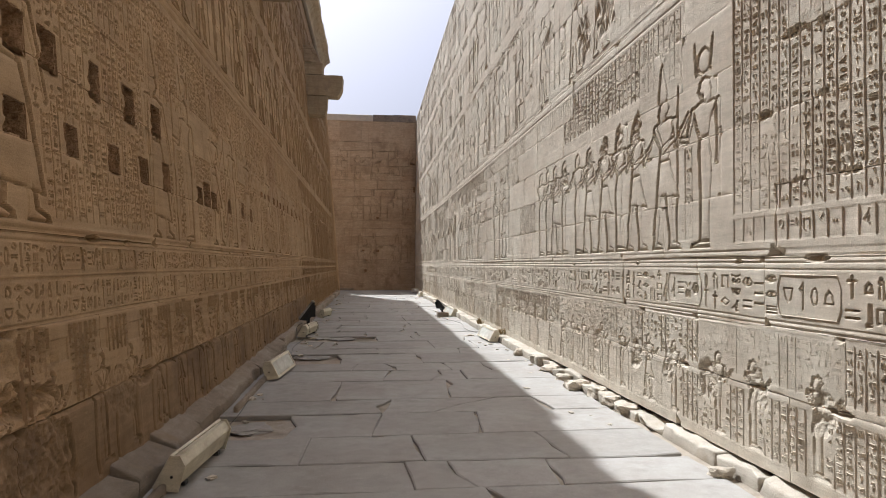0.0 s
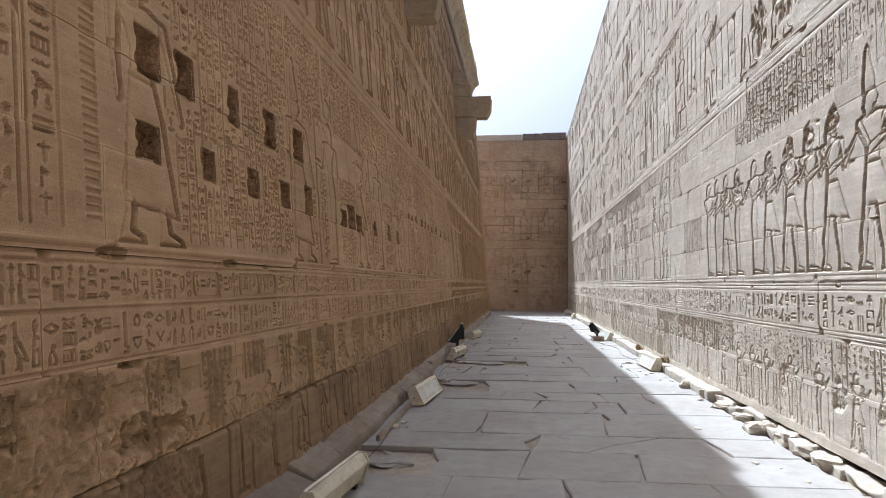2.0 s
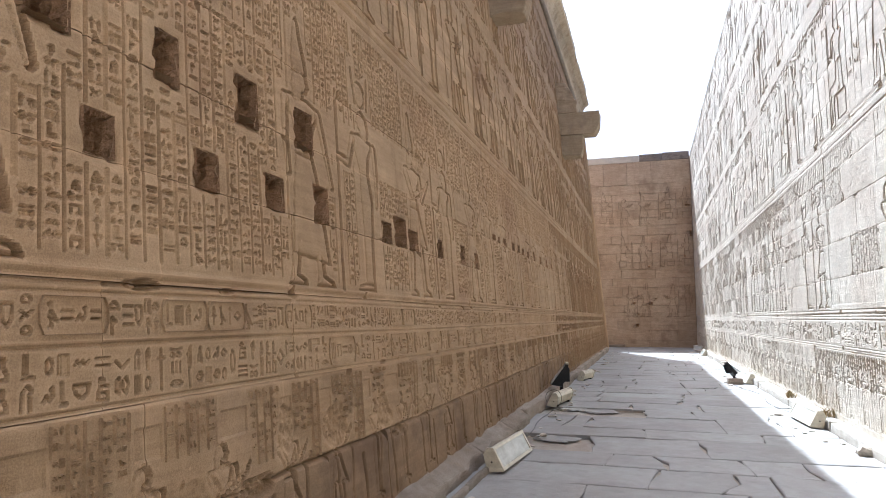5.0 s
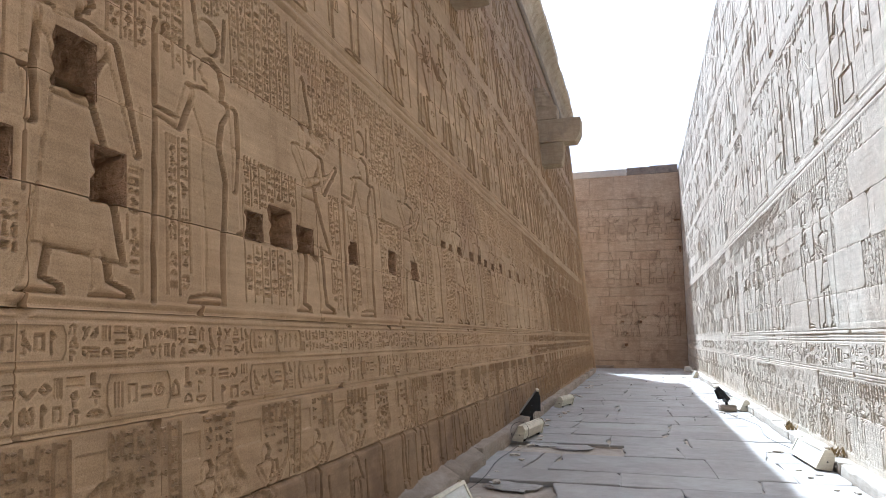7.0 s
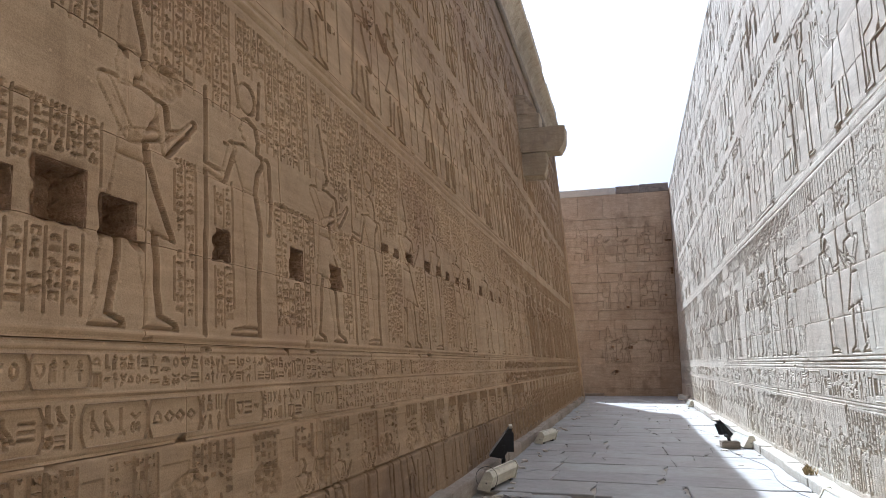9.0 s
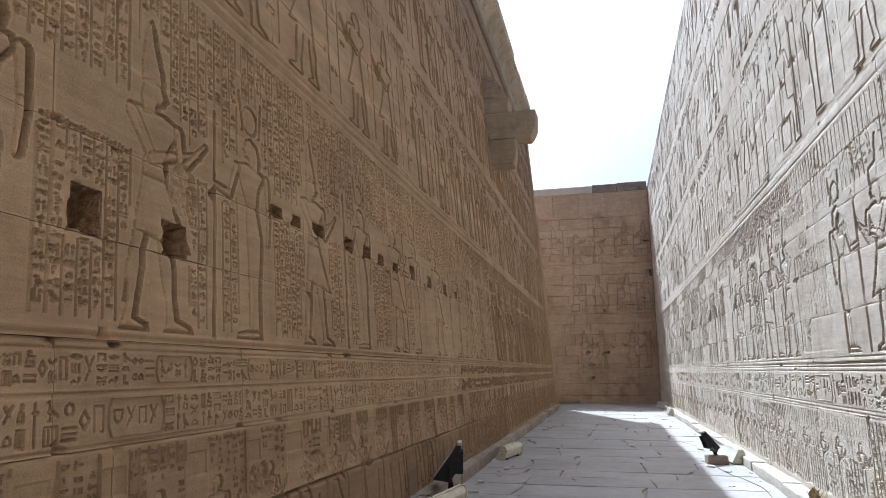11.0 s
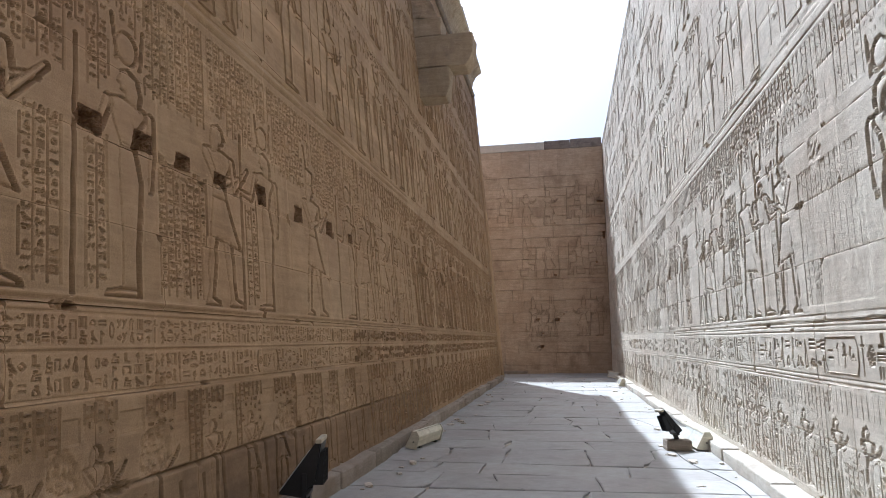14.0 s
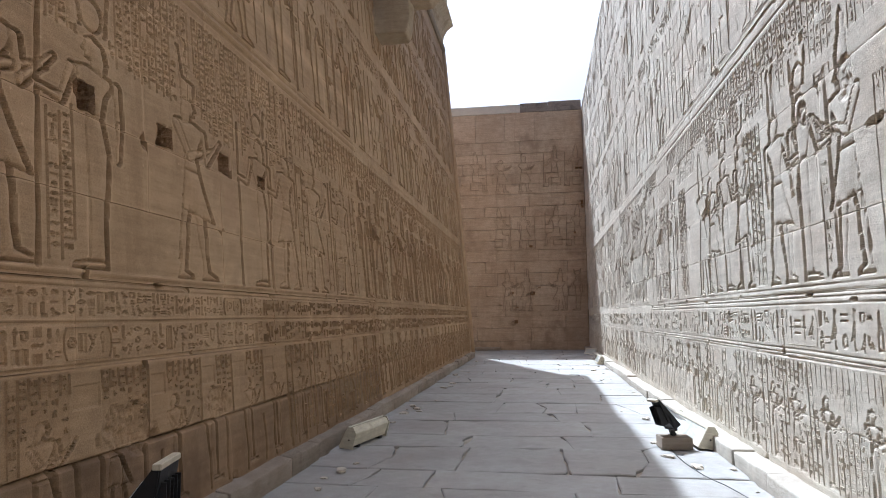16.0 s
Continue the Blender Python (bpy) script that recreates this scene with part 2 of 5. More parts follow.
SIGNS = [
    chain((0.1, 0.45), (0.25, 0.62), (0.4, 0.42), (0.55, 0.62), (0.7, 0.42), (0.9, 0.6)),
    ring(0.5, 0.5, 0.28, 0.3, 7),
    chain((0.05, 0.5), (0.5, 0.7), (0.95, 0.5), (0.5, 0.3), (0.05, 0.5)),
    chain((0.15, 0.2), (0.15, 0.8), (0.85, 0.8), (0.85, 0.2), (0.6, 0.2)),
    chain((0.3, 0.05), (0.3, 0.95), (0.6, 0.75), (0.3, 0.6)),
    chain((0.2, 0.1), (0.2, 0.9)) + chain((0.5, 0.1), (0.5, 0.9)) + chain((0.8, 0.1), (0.8, 0.9)),
    chain((0.25, 0.9), (0.45, 0.95), (0.45, 0.7), (0.8, 0.35), (0.95, 0.25)) + chain((0.45, 0.7), (0.35, 0.45), (0.6, 0.3)) + chain((0.5, 0.32), (0.5, 0.05), (0.3, 0.05)),
    ring(0.5, 0.3, 0.35, 0.4, 4, 0, math.pi) + chain((0.15, 0.3), (0.85, 0.3)),
    ring(0.5, 0.75, 0.16, 0.2, 5) + chain((0.5, 0.55), (0.5, 0.05)) + chain((0.2, 0.48), (0.8, 0.48)),
    chain((0.05, 0.3), (0.3, 0.5), (0.55, 0.3), (0.8, 0.5), (0.8, 0.8), (0.65, 0.75)),
    chain((0.3, 0.1), (0.35, 0.55), (0.5, 0.65), (0.5, 0.9), (0.65, 0.85), (0.6, 0.6), (0.75, 0.3), (0.75, 0.1), (0.3, 0.1)),
    ring(0.5, 0.75, 0.42, 0.5, 4, math.pi, math.tau) + chain((0.08, 0.75), (0.92, 0.75)),
    chain((0.1, 0.65), (0.9, 0.65)) + chain((0.1, 0.35), (0.9, 0.35)),
    chain((0.2, 0.05), (0.25, 0.7), (0.5, 0.95), (0.7, 0.75), (0.55, 0.65)) + chain((0.6, 0.05), (0.6, 0.5)),
    chain((0.5, 0.05), (0.5, 0.95)) + chain((0.25, 0.75), (0.75, 0.75)),
    chain((0.15, 0.15), (0.85, 0.85)) + chain((0.15, 0.85), (0.6, 0.4)),
    chain((0.1, 0.85), (0.28, 0.92), (0.3, 0.7), (0.7, 0.42), (0.98, 0.2), (0.6, 0.24), (0.3, 0.4), (0.24, 0.66)) + chain((0.42, 0.3), (0.42, 0.04), (0.25, 0.04)) + chain((0.56, 0.27), (0.56, 0.04)),
    chain((0.04, 0.5), (0.3, 0.72), (0.7, 0.72), (0.96, 0.5), (0.7, 0.3), (0.3, 0.3), (0.04, 0.5)) + ring(0.5, 0.5, 0.1, 0.12, 5),
    chain((0.45, 0.02), (0.42, 0.6), (0.3, 0.8), (0.55, 0.97), (0.62, 0.6), (0.52, 0.45)),
    chain((0.1, 0.1), (0.1, 0.9), (0.9, 0.9), (0.9, 0.1), (0.1, 0.1)) + chain((0.36, 0.1), (0.36, 0.9)) + chain((0.63, 0.1), (0.63, 0.9)),
    ring(0.45, 0.84, 0.13, 0.12, 5) + chain((0.4, 0.72), (0.25, 0.4), (0.2, 0.06), (0.85, 0.06), (0.8, 0.36), (0.5, 0.36)) + chain((0.5, 0.62), (0.85, 0.6)),
    chain((0.05, 0.75), (0.95, 0.75)) + chain((0.05, 0.5), (0.95, 0.5)) + chain((0.05, 0.25), (0.95, 0.25)),
    chain((0.3, 0.97), (0.3, 0.2), (0.75, 0.12), (0.75, 0.04), (0.25, 0.04)) + chain((0.45, 0.97), (0.45, 0.25)),
    ring(0.25, 0.25, 0.16, 0.17, 5) + ring(0.7, 0.25, 0.16, 0.17, 5) + chain((0.1, 0.75), (0.5, 0.6), (0.9, 0.75)),
]


def capsule(pu, pv, a, b, ra, rb):
    """Distance of points to a bar from a to b that tapers from ra to rb."""
    du, dv = b[0] - a[0], b[1] - a[1]
    t = np.clip(((pu - a[0]) * du + (pv - a[1]) * dv) / (du * du + dv * dv + 1e-9), 0, 1)
    return np.hypot(pu - a[0] - t * du, pv - a[1] - t * dv) - (ra + (rb - ra) * t)


def outline_distance(pu, pv, pts):
    """Signed distance of points to a closed outline, below zero inside."""
    best, inside = np.full(pu.shape, 9.0), np.zeros(pu.shape, dtype=bool)
    for (ax, ay), (bx, by) in zip(pts, pts[1:] + pts[:1]):
        np.minimum(best, capsule(pu, pv, (ax, ay), (bx, by), 0, 0), out=best)
        if ay != by:
            inside ^= ((ay > pv) != (by > pv)) & (pu < (bx - ax) * (pv - ay) / (by - ay) + ax)
    return np.where(inside, -best, best)


def part_distance(pu, pv, item):
    return outline_distance(pu, pv, item) if isinstance(item, list) else capsule(pu, pv, *item)


BACK_LEG = [(-0.17, 0.0), (-0.03, 0.0), (-0.035, 0.02), (-0.09, 0.04), (-0.075, 0.12), (-0.055, 0.22), (-0.055, 0.29), (-0.005, 0.42), (-0.105, 0.42), (-0.12, 0.28), (-0.145, 0.2), (-0.135, 0.1), (-0.16, 0.03)]
FORE_LEG = [(0.055, 0.0), (0.22, 0.0), (0.21, 0.02), (0.135, 0.045), (0.12, 0.13), (0.12, 0.22), (0.108, 0.3), (0.1, 0.42), (-0.02, 0.42), (0.02, 0.29), (0.035, 0.2), (0.062, 0.1), (0.062, 0.03)]
KILT = [(-0.11, 0.35), (-0.095, 0.46), (-0.075, 0.57), (0.07, 0.57), (0.12, 0.46), (0.2, 0.31), (0.1, 0.325), (0.0, 0.335)]
LONG_KILT = [(-0.13, 0.13), (-0.105, 0.4), (-0.08, 0.57), (0.07, 0.57), (0.12, 0.44), (0.19, 0.1), (0.05, 0.115)]
TORSO = [(-0.075, 0.56), (-0.068, 0.64), (-0.095, 0.72), (-0.16, 0.785), (-0.14, 0.815), (-0.04, 0.83), (0.05, 0.83), (0.145, 0.81), (0.158, 0.785), (0.1, 0.72), (0.064, 0.64), (0.07, 0.56)]
GOWN = [(-0.06, 0.03), (-0.06, 0.2), (-0.08, 0.38), (-0.088, 0.48), (-0.055, 0.6), (-0.05, 0.64), (0.05, 0.64), (0.062, 0.55), (0.055, 0.42), (0.045, 0.25), (0.05, 0.03)]
SHOES = [(-0.06, 0.0), (0.15, 0.0), (0.14, 0.018), (0.05, 0.035), (-0.06, 0.035)]
SLIM = [(-0.05, 0.62), (-0.075, 0.72), (-0.125, 0.785), (-0.11, 0.812), (-0.03, 0.83), (0.04, 0.83), (0.115, 0.81), (0.125, 0.785), (0.095, 0.71), (0.05, 0.62)]
HEAD = [(-0.07, 0.8), (-0.088, 0.87), (-0.065, 0.94), (0.0, 0.965), (0.045, 0.945), (0.055, 0.915), (0.07, 0.893), (0.054, 0.884), (0.048, 0.862), (0.02, 0.855), (0.015, 0.82)]
WHITE = [(-0.075, 0.93), (-0.08, 1.0), (-0.066, 1.1), (-0.05, 1.17), (-0.025, 1.195), (-0.005, 1.17), (0.01, 1.1), (0.045, 1.0), (0.052, 0.945)]
RED = [(-0.075, 0.93), (-0.08, 1.03), (-0.105, 1.21), (-0.078, 1.21), (-0.05, 1.06), (0.06, 1.04), (0.052, 0.945)]
SEAT = [(-0.17, 0.03), (-0.17, 0.26), (0.08, 0.26), (0.08, 0.03)]
LAP = [(-0.12, 0.26), (-0.1, 0.56), (0.06, 0.56), (0.08, 0.4), (0.26, 0.37), (0.255, 0.22), (0.235, 0.05), (0.33, 0.02), (0.33, 0.0), (0.17, 0.0), (0.18, 0.2), (0.15, 0.27)]


def figure_bars(kind):
    """Outlines and tapered bars of one carved figure, one unit from sole to brow, striding towards +a."""
    give = [((-0.13, 0.785), (-0.02, 0.635), 0.03, 0.024), ((-0.02, 0.635), (0.27, 0.735), 0.024, 0.015), ((0.135, 0.785), (0.16, 0.64), 0.032, 0.025), ((0.16, 0.64), (0.31, 0.79), 0.024, 0.014)]
    hang = [((-0.145, 0.785), (-0.155, 0.62), 0.03, 0.025), ((-0.155, 0.62), (-0.14, 0.47), 0.024, 0.017)]
    rod = [((0.125, 0.785), (0.185, 0.64), 0.028, 0.022), ((0.185, 0.64), (0.3, 0.655), 0.021, 0.015), ((0.32, 0.0), (0.3, 0.98), 0.008, 0.008)]
    disc = [((0.0, 1.055), (0.005, 1.055), 0.07, 0.07), ((-0.075, 1.0), (-0.1, 1.17), 0.012, 0.007), ((0.075, 1.0), (0.1, 1.17), 0.012, 0.007)]
    plume = [((-0.03, 0.97), (-0.05, 1.22), 0.03, 0.026), ((0.035, 0.97), (0.03, 1.22), 0.03, 0.026)]
    tail = [((-0.085, 0.47), (-0.15, 0.1), 0.009, 0.009)]
    stride = [BACK_LEG, FORE_LEG, KILT, TORSO, HEAD]
    return {"king": tail + stride + [WHITE] + give, "king_red": tail + stride + [RED] + give, "god": stride + plume + hang + rod, "goddess": [SHOES, GOWN, SLIM, HEAD] + disc + hang + rod,
            "bearer": [SHOES, GOWN, SLIM, HEAD] + give, "walker": stride + give, "standing": [BACK_LEG, FORE_LEG, LONG_KILT, TORSO, HEAD, WHITE] + hang + [((0.14, 0.785), (0.2, 0.6), 0.03, 0.022), ((0.2, 0.6), (0.24, 0.47), 0.021, 0.015)],
            "seated": [SEAT, LAP, TORSO, HEAD, WHITE] + rod}[kind]


class Relief:
    """A carved wall face: heights over a grid of u (along) and v (up), and strokes laid on it."""

    def __init__(self, us, vs, seed):
        self.us, self.vs, self.seed = us, vs, seed
        self.U, self.V = np.meshgrid(us, vs, indexing="ij")
        self.H = 0.004 * lattice(self.U, self.V, 0.9, seed) + 0.002 * lattice(self.U, self.V, 0.13, seed + 1)
        self.strokes = []
        self.mask = np.zeros(self.H.shape, dtype=bool)

    def span(self, u0, u1, v0, v1):
        i0, i1 = np.searchsorted(self.us, (u0, u1))
        j0, j1 = np.searchsorted(self.vs, (v0, v1))
        return slice(i0, max(i1, i0 + 1)), slice(j0, max(j1, j0 + 1))

    def figure(self, u, v, size, face, kind, depth=0.026, soft=0.02, edge=0.006, bulge=0.010, side=0):
        s = self.span(u - 0.5 * size, u + 0.5 * size, v - 0.06, v + 1.3 * size)
        pu, pv = (self.U[s] - u) * face / size, (self.V[s] - v) / size
        items = figure_bars(kind)
        each = [part_distance(pu, pv, item) * size for item in items]
        d = np.min(each, axis=0)
        body = np.clip(-d, 0, None)
        if side:
            far = np.clip(np.gradient(d, axis=0) / (np.abs(np.gradient(self.U[s], axis=0)) + 1e-9) * side, -1, 1)
            depth, soft = depth * (0.62 + 0.5 * far), soft * (0.85 + 0.35 * far)
        cut = np.where(d < 0, -depth * np.exp(-body / soft) + bulge * (1 - np.exp(-body / 0.05)), -depth * np.clip(1 - d / edge, 0, 1))
        over = np.full(d.shape, 9.0)
        for own in each[::-1]:
            cut -= np.where((over > 0.004) & (d < -0.004), 0.010 * np.exp(-((own / 0.006) ** 2)), 0)
            np.minimum(over, own, out=over)
        self.H[s] = np.where(d < edge, np.minimum(self.H[s], 0.0) * 0.3 + cut, self.H[s])
        self.mask[s] |= d < 0.03

    def outline(self, u, v, size, face, kind, line, rise):
        """The same figure in ridged outline, for places seen from afar."""
        items = figure_bars(kind)
        put = lambda p: (u + face * p[0] * size, v + p[1] * size)
        for k, item in enumerate(items):
            if isinstance(item, list):
                runs = list(zip(item, item[1:] + item[:1]))
            else:
                a, b, ra, rb = item
                if math.hypot(b[0] - a[0], b[1] - a[1]) < 0.02:
                    runs = ring(a[0], a[1], ra, ra, 9)
                else:
                    along = Vector((b[0] - a[0], b[1] - a[1]))
                    n = Vector((-along.y, along.x)).normalized()
                    runs = [(tuple(Vector(a) + n * q * ra), tuple(Vector(b) + n * q * rb)) for q in ((1, -1) if ra > 0.01 else (1,))]
            for p, q in runs:
                mu, mv = np.array([(p[0] + q[0]) / 2]), np.array([(p[1] + q[1]) / 2])
                if all(part_distance(mu, mv, o)[0] > -0.008 for i, o in enumerate(items) if i != k):
                    self.stroke(put(p), put(q), line, rise)
        s = self.span(u - 0.2 * size, u + 0.2 * size, v, v + 1.15 * size)
        self.mask[s] = True

    def rule(self, v, width=0.014, depth=0.010, u0=None, u1=None):
        """A level groove."""
        s = self.span(self.us[0] if u0 is None else u0, self.us[-1] + 1 if u1 is None else u1, v - width * 3, v + width * 3)
        wob = 0.006 * lattice(self.U[s], self.V[s] * 0, 1.1, 5)
        self.H[s] -= depth * np.exp(-(((self.V[s] - v - wob) / width) ** 2)) * (0.75 + 0.35 * lattice(self.U[s], self.V[s], 0.5, 77))

    def hack(self, u, v, ru, rv, depth, seed):
        """A patch of chiselled or broken surface."""
        s = self.span(u - ru * 1.3, u + ru * 1.3, v - rv * 1.3, v + rv * 1.3)
        U, V = self.U[s], self.V[s]
        r = np.hypot((U - u) / ru, (V - v) / rv) + 0.45 * lattice(U, V, 0.22, seed) + 0.2 * lattice(U, V, 0.07, seed + 3)
        m = np.clip((1.0 - r) * 4, 0, 1)
        self.H[s] = self.H[s] * (1 - m) + m * (-depth * (0.62 + 0.3 * lattice(U, V, 0.16, seed + 1) + 0.4 * lattice(U, V, 0.045, seed + 2) + 0.25 * lattice(U, V, 0.02, seed + 4)))

    def stroke(self, a, b, w, h):
        self.strokes.append((*a, *b, w, h))

    def sign(self, u, v, w, h, k, line, rise, flip=1):
        for (a0, b0), (a1, b1) in SIGNS[k]:
            if flip < 0:
                a0, a1 = 1 - a0, 1 - a1
            self.stroke((u + a0 * w, v + b0 * h), (u + a1 * w, v + b1 * h), line, rise)

    def cut_sign(self, u, v, w, h, k, bar, depth):
        """A sign sunk into the stone."""
        s = self.span(u - 0.03, u + w + 0.03, v - 0.03, v + h + 0.03)
        d = np.full(self.U[s].shape, 9.0)
        for (a0, b0), (a1, b1) in SIGNS[k]:
            np.minimum(d, capsule(self.U[s], self.V[s], (u + a0 * w, v + b0 * h), (u + a1 * w, v + b1 * h), bar, bar), out=d)
        self.H[s] -= depth * np.clip(0.5 - d / 0.008, 0, 1)

    def free(self, u0, u1, v0, v1):
        return not self.mask[self.span(u0, u1, v0, v1)].any()

    def columns(self, u0, u1, v0, v1, wide, cell, line=0.009, rise=0.008, fill=0.93, sunk=0.0, bar=0.0034):
        """Upright columns of signs between rules, left out where a figure stands; sunk into the stone or in low ridges."""
        n = max(1, round((u1 - u0) / wide))
        wide = (u1 - u0) / n
        s = self.span(u0, u1, v0, v1)
        if not sunk:
            self.H[s] -= 0.003

        def put(a, b, w, h, fine=1.0):
            k = rng.integers(len(SIGNS))
            if sunk:
                self.cut_sign(a, b, w, h, k, bar * rng.choice((0.8, 1.0, 1.3)), sunk * rng.uniform(0.7, 1.15))
            else:
                self.sign(a, b, w, h, k, line * fine, rise * 0.75)

        for c in range(n + 1):
            u = u0 + c * wide
            v = v0
            while v < v1 - 0.01:
                e = min(v + 0.12 if sunk else v + 0.35, v1)
                if self.free(u - 0.01, u + 0.01, v, e):
                    if sunk:
                        q = self.span(u - 0.02, u + 0.02, v, e)
                        self.H[q] -= sunk * 0.8 * np.exp(-(((self.U[q] - u) / 0.0055) ** 2))
                    else:
                        self.stroke((u + rng.uniform(-1, 1) * 0.003, v), (u + rng.uniform(-1, 1) * 0.003, e), line * 1.1, rise * 1.1)
                v = e
        for c in range(n):
            u = u0 + (c + 0.15) * wide
            v = v1
            while v > v0 + cell:
                h = cell * rng.uniform(0.6, 1.25)
                v -= h
                if v < v0 or rng.random() > fill or not self.free(u, u + wide * 0.7, v, v + h):
                    continue
                if rng.random() < 0.4:
                    for q in (0, 1):
                        put(u + q * wide * 0.38, v + 0.14 * h, wide * 0.28, h * 0.72, 0.8)
                else:
                    put(u + wide * 0.03, v + 0.12 * h, wide * 0.64, h * 0.76, 0.9)

    def band(self, u0, u1, v0, v1, line=0.013, rise=0.012, sunk=0.0, until=20.5):
        """A level line of large signs."""
        h = v1 - v0
        u = u0

        def put(a, b, w, t, big=1.0):
            k = rng.integers(len(SIGNS))
            if sunk and u < until:
                self.cut_sign(a, b, w, t, k, line * rng.choice((0.55, 0.7, 1.0)) * big, sunk)
            else:
                self.sign(a, b, w, t, k, line * big, rise)

        while u < u1:
            kind = rng.random()
            if kind < 0.07:
                w = h * 1.9
                for q in range(4):
                    put(u + h * (0.16 + 0.41 * q), v0 + 0.2 * h, h * 0.34, h * 0.6, 0.8)
                c = [(u + 0.1 * h, v0 + 0.06 * h), (u + w - 0.1 * h, v0 + 0.06 * h), (u + w, v0 + 0.3 * h), (u + w, v0 + 0.7 * h), (u + w - 0.1 * h, v0 + 0.94 * h), (u + 0.1 * h, v0 + 0.94 * h), (u, v0 + 0.7 * h), (u, v0 + 0.3 * h)]
                for p, q in zip(c, c[1:] + c[:1]):
                    self.stroke(p, q, line, rise * 0.8)
            elif kind < 0.35:
                w = h * 0.56
                for a, b in ((0, 0.52), (0.5, 0.52), (0, 0.02), (0.5, 0.02)):
                    put(u + w * a, v0 + b * h, w * 0.42, h * 0.42, 0.85)
            elif kind < 0.58:
                w = h * 0.46
                for b in (0.69, 0.35, 0.01):
                    put(u, v0 + b * h, w * 0.9, h * 0.28, 0.85)
            elif kind < 0.78:
                w = h * 0.44
                put(u, v0 + 0.52 * h, w * 0.9, h * 0.44)
                put(u, v0 + 0.0 * h, w * 0.9, h * 0.46)
            else:
                w = h * rng.uniform(0.24, 0.48)
                put(u, v0 + 0.02 * h, w * 0.9, h * 0.94, 1.1)
            u += w + h * 0.035

    def stroke_mesh(self, place, flip, rise=1.0, thin=1.0):
        """All strokes as low ridges on the carved face."""
        a = np.array(self.strokes)
        a[:, 4] *= thin
        a[:, 5] *= rise
        d = a[:, 2:4] - a[:, 0:2]
        n = np.stack((-d[:, 1], d[:, 0]), 1) / (np.linalg.norm(d, axis=1)[:, None] + 1e-9) * a[:, 4:5] / 2

        def lift(p):
            i = np.clip(np.searchsorted(self.us, p[:, 0]), 0, len(self.us) - 1)
            j = np.clip(np.searchsorted(self.vs, p[:, 1]), 0, len(self.vs) - 1)
            return np.clip(self.H[i, j], -0.03, 0.01)

        ha, hb = lift(a[:, 0:2]), lift(a[:, 2:4])
        rows = []
        for p, h, up in ((a[:, 0:2] - n, ha, 0), (a[:, 0:2], ha, 1), (a[:, 0:2] + n, ha, 0), (a[:, 2:4] - n, hb, 0), (a[:, 2:4], hb, 1), (a[:, 2:4] + n, hb, 0)):
            rows.append(place(p[:, 0], p[:, 1], h + (a[:, 5] if up else -0.004)))
        co = np.stack(rows, 1).reshape(-1, 3)
        k = np.arange(len(a))[:, None] * 6
        faces = np.concatenate((k + np.array([[0, 3, 4, 1]]), k + np.array([[1, 4, 5, 2]])), 0)
        return co, faces if flip else faces[:, ::-1]


def lay_courses(us, rows, long, holes, seed):
    """Stone courses: for each course, the grid lines at which its blocks meet, clear of the holes."""
    r = random.Random(seed)
    out = []
    for v0, v1 in zip(rows, rows[1:]):
        cuts, u = [0], us[0] + r.uniform(0.4, 1.0) * long
        while u < us[-1] - 0.45 * long:
            w = u
            for hu, hv, hw, hh in holes:
                if hv < v1 and hv + hh > v0 and hu - 0.04 < w < hu + hw + 0.04:
                    w = hu + hw + 0.06
            cuts.append(int(np.searchsorted(us, w)))
            u = w + long * r.uniform(0.7, 1.35)
        out.append(cuts + [len(us) - 1])
    return out


